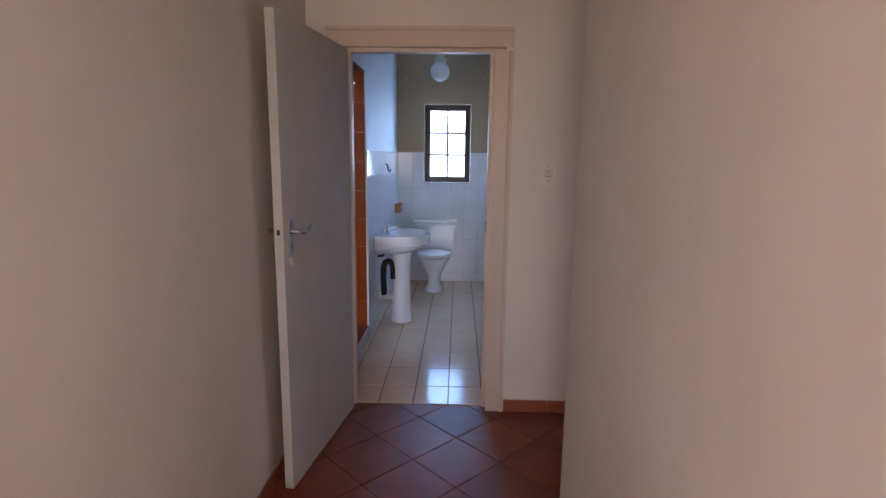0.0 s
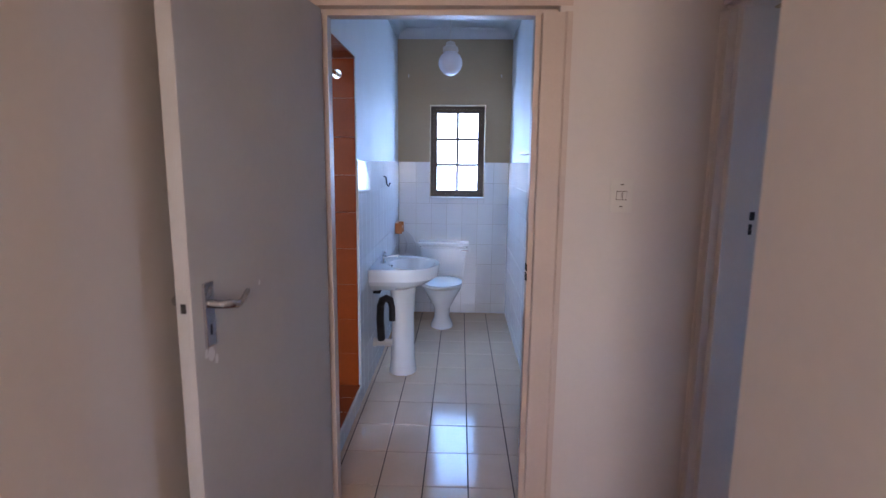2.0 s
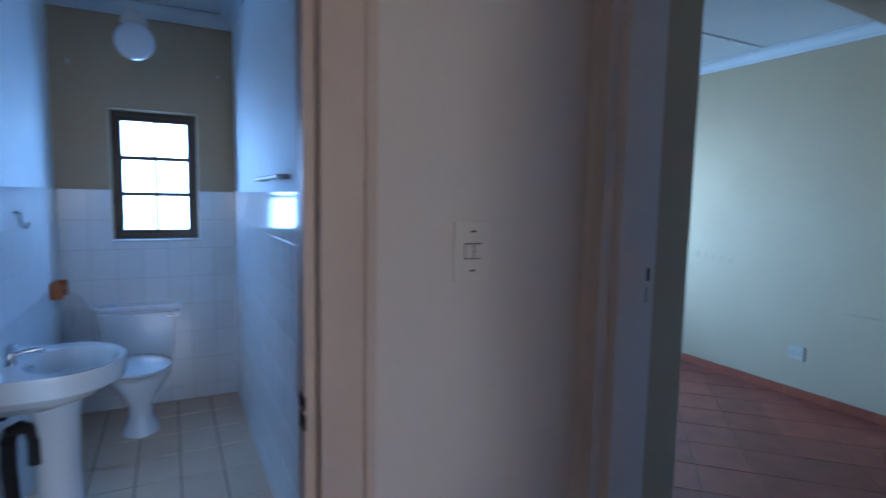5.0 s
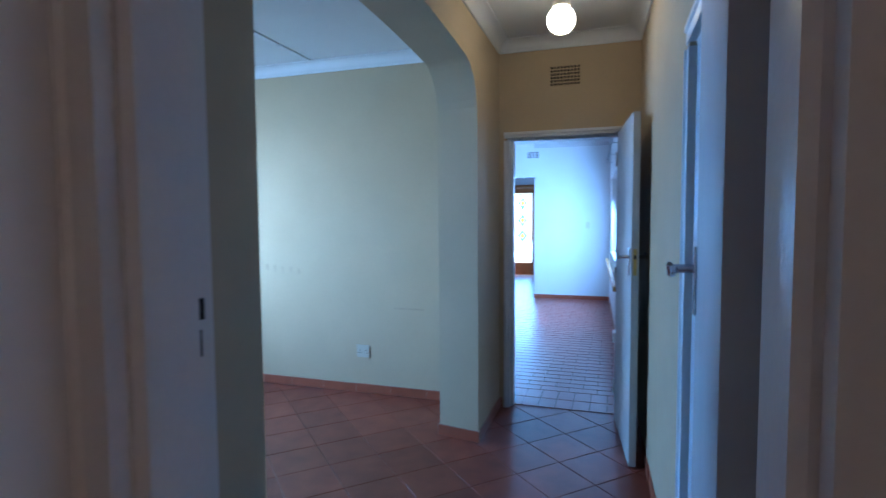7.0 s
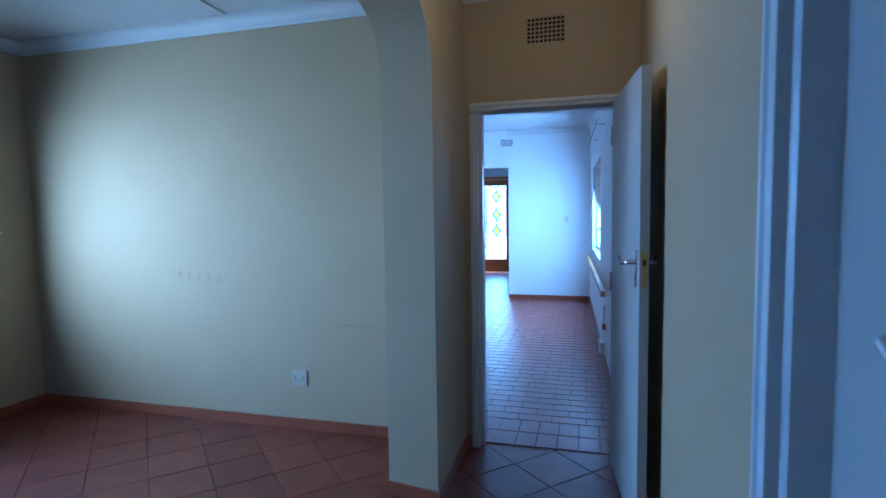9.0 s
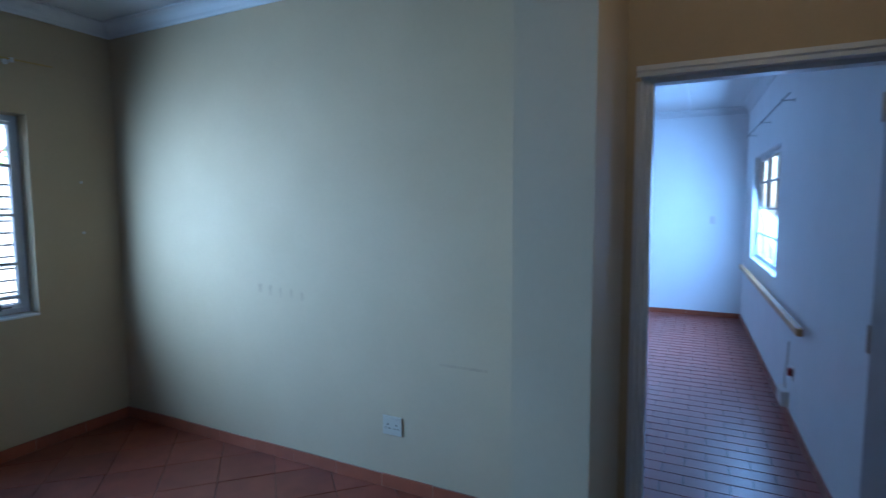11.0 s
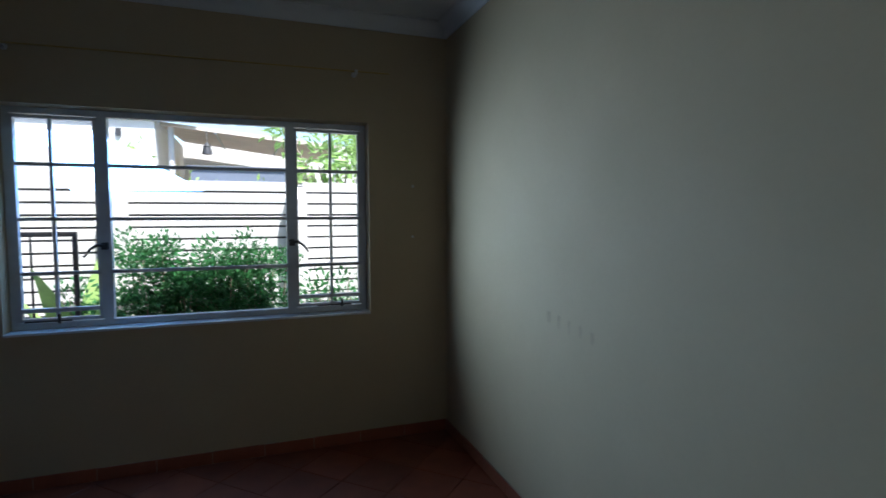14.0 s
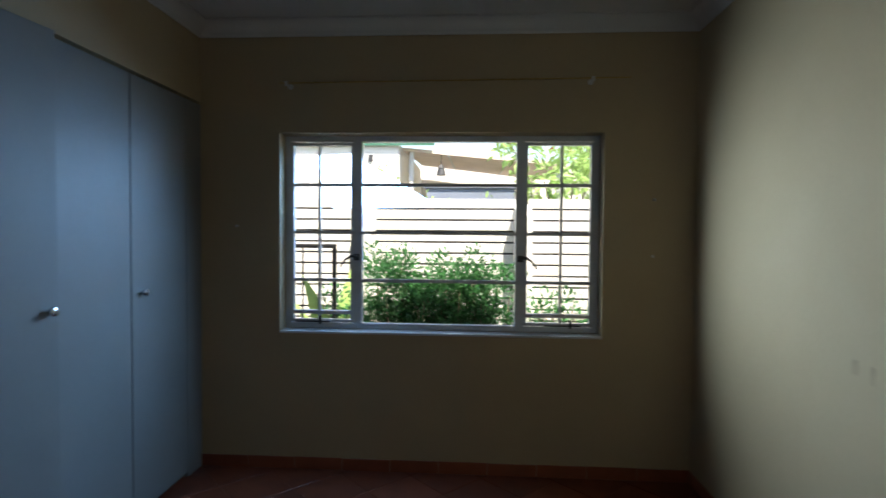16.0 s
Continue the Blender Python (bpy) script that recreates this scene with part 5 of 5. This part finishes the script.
def bathroom_tiles():
    fl = empty("bathroom_floor", "white rectangular bathroom floor tiles with brown joints", "floor tiles", kind="structure")
    part("grout_bed", boxes((BX0, BX1, 3.055, YB, -0.011, 0.0015)), FLOORGROUT, fl)
    px, py, g = 0.212, 0.2925, 0.006
    cells = []
    xs = [BX0] + [0.023 + px * k for k in range(-2, 3) if BX0 + 0.02 < 0.023 + px * k < BX1 - 0.02] + [BX1]
    ys = [3.055] + [3.30 + py * k for k in range(0, 11) if 3.08 < 3.30 + py * k < YB - 0.02] + [YB]
    for x0, x1 in zip(xs, xs[1:]):
        for y0, y1 in zip(ys, ys[1:]):
            cells.append(((x0 + x1) / 2, (y0 + y1) / 2, x1 - x0 - g, y1 - y0 - g))
    rect_tiles(fl, "floor_tile", BATHFLOOR, cells, 0.006, {}, Matrix.Identity(4))
    tw, th, top = 0.1515, 0.2015, 1.515
    zs = [0.0, 0.105] + [top - th * k for k in range(6, -1, -1)]
    for nm, m, L, holes in (("bathroom_tiles_north", Matrix.Translation((BX0, YB, 0)) @ Matrix(((1, 0, 0, 0), (0, 0, -1, 0), (0, 1, 0, 0), (0, 0, 0, 1))), BX1 - BX0, ((BWX0 - BX0, BWX1 - BX0, BWZ0, BWZ1),)),
                            ("bathroom_tiles_east", Matrix.Translation((BX1, YEB, 0)) @ Matrix(((0, 0, -1, 0), (1, 0, 0, 0), (0, 1, 0, 0), (0, 0, 0, 1))), YB - YEB - 0.009, ()),
                            ("bathroom_tiles_west", Matrix.Translation((BX0, YEB, 0)) @ Matrix(((0, 0, 1, 0), (1, 0, 0, 0), (0, 1, 0, 0), (0, 0, 0, 1))), YB - YEB - 0.009, ((3.42 - YEB, 4.16 - YEB, 0.12, 2.10),))):
        root = empty(nm, "glossy white wall tiles up to window height", "wall tiles", kind="structure")
        us = []
        u = L
        while u > 0.03:
            us.append(u)
            u -= tw
        us = [0.0] + us[::-1]
        cells = []
        for a, b in zip(us, us[1:]):
            for c, d in zip(zs, zs[1:]):
                parts = [(a, b, c, d)]
                for h0, h1, k0, k1 in holes:
                    nxt = []
                    for p, q, r, s_ in parts:
                        if q <= h0 or p >= h1 or s_ <= k0 or r >= k1:
                            nxt.append((p, q, r, s_))
                            continue
                        if p < h0:
                            nxt.append((p, h0, r, s_))
                        if q > h1:
                            nxt.append((h1, q, r, s_))
                        if r < k0:
                            nxt.append((max(p, h0), min(q, h1), r, k0))
                        if s_ > k1:
                            nxt.append((max(p, h0), min(q, h1), k1, s_))
                    parts = nxt
                for p, q, r, s_ in parts:
                    if q - p > 0.012 and s_ - r > 0.012:
                        cells.append(((p + q) / 2, (r + s_) / 2, q - p - 0.0025, s_ - r - 0.0025))
        rect_tiles(root, "wall_tile", BATHTILE, cells, 0.009, {}, m)
        gm = []
        cuts = sorted({0.0, L, *[v for h_ in holes for v in h_[:2]]})
        for a, b in zip(cuts, cuts[1:]):
            solid = [(0.0, top)]
            for h0, h1, k0, k1 in holes:
                if a >= h0 and b <= h1:
                    solid = [(0.0, k0)] + ([(k1, top)] if k1 < top else [])
            for z0, z1 in solid:
                gm.append((a, b, z0, z1, 0.0, 0.0068))
        part("grout", boxes(*gm), BATHGROUT, root).matrix_world = m
    # orange tiles of the shower niche: reveal, back, side, floor and kerb
    root = empty("shower_tiles", "orange brown glazed tiles lining the shower niche", "wall tiles", kind="structure")
    shared = {}
    facing_s = Matrix.Translation((-1.35, 4.16, 0.12)) @ Matrix(((1, 0, 0, 0), (0, 0, -1, 0), (0, 1, 0, 0), (0, 0, 0, 1)))
    rows = [(0.10 + 0.22 * k, 0.2188) for k in range(9)]
    part("backing", boxes((-1.35, BX0 - 0.0005, 4.161, 4.30, 0.0, 2.30), (-1.3495, -1.3465, YEB, 4.161, 0, 2.3), (-1.34, BX0 - 0.151, YEB + 0.002, 4.160, 0.05, 0.114), (-1.34, BX0 - 0.151, YEB + 0.002, 4.160, 2.22, 2.24)), ORANGE, root)
    rect_tiles(root, "shower_tile", ORANGE, [(0.84 - 0.004 + 0.0, z, 0.146, h) for z, h in rows] + [(0.66 - 0.22 * i, z, 0.2185, h) for i in range(3) for z, h in rows], 0.008, shared, facing_s)
    facing_e = Matrix.Translation((-1.35, 3.13, 0.12)) @ Matrix(((0, 0, 1, 0), (1, 0, 0, 0), (0, 1, 0, 0), (0, 0, 0, 1)))
    rect_tiles(root, "shower_tile", ORANGE, [(0.11 + 0.21 * i, z, 0.2088, h) for i in range(5) for z, h in rows], 0.008, shared, facing_e)
    up = Matrix.Translation((-1.35, 3.13, 0.112))
    rect_tiles(root, "shower_tile", ORANGE, [(0.11 + 0.21 * i, 0.11 + 0.21 * j, 0.205, 0.205) for i in range(4) for j in range(5)], 0.008, shared, up)
    rect_tiles(root, "shower_tile", ORANGE, [(0.840, 0.3825 + 0.185 * j, 0.152, 0.181) for j in range(4)], 0.0095, shared, up)
    down = Matrix.Translation((BX0 - 0.15, 3.42, 2.10)) @ Matrix(((1, 0, 0, 0), (0, -1, 0, 0), (0, 0, -1, 0), (0, 0, 0, 1)))
    rect_tiles(root, "shower_tile", ORANGE, [(0.075, -0.0925 - 0.185 * j, 0.148, 0.181) for j in range(4)], 0.008, shared, down)


bathroom_tiles()


# ---- brick pavers of the living room ----
def living_floor():
    root = empty("living_floor", "glossy red-brown brick pavers in the living room", "floor bricks", kind="structure")
    part("grout_bed", boxes((XE0 + 0.07, 13.65, LY0 - 0.03, 6.0, -0.011, 0.0)), BRICKGROUT, root)
    g = 0.007
    cells = []
    for r in range(2):
        for k in range(14):
            y = LY0 + 0.02 + 0.128 * k
            cells.append((XE0 + 0.07 + 0.20 * r + 0.10, y + 0.064, 0.20 - g, 0.128 - g))
    x = XE0 + 0.47
    row = 0
    far = []
    while x < 13.6:
        off = 0.115 if row % 2 else 0.0
        for k in range(-1, 16):
            y = LY0 + 0.23 * k + off
            y0 = max(y, LY0 + 0.030 * (x - XE1) - 0.06)
            if y + 0.23 - y0 < 0.03 or (x > LX and y > 5.9):
                continue
            c = (x + 0.0575, (y0 + y + 0.23) / 2, 0.115 - g, y + 0.23 - y0 - g)
            if x < 6.9 and len(cells) < 295 and y < 3.9:
                cells.append(c)
            else:
                far.append(c)
        x += 0.115
        row += 1
    rect_tiles(root, "brick", BRICK, cells, 0.006, {}, Matrix.Identity(4))
    verts, faces = [], []
    for u, v, w, h in far:
        q = len(verts)
        z, b = 0.006, 0.0
        for zz, e in ((z, -0.002), (b, 0.0)):
            verts += [(u - w / 2 - e, v - h / 2 - e, zz), (u + w / 2 + e, v - h / 2 - e, zz), (u + w / 2 + e, v + h / 2 + e, zz), (u - w / 2 - e, v + h / 2 + e, zz)]
        faces.append((q, q + 1, q + 2, q + 3))
        for i in range(4):
            faces.append((q + 4 + i, q + 4 + (i + 1) % 4, q + (i + 1) % 4, q + i))
    me = bpy.data.meshes.new("far_bricks")
    me.from_pydata(verts, [], faces)
    me.materials.append(BRICK)
    ob = new("far_bricks", me)
    ob.parent = root
    tagged(ob, "brick pavers further off", kind="stuff")


living_floor()
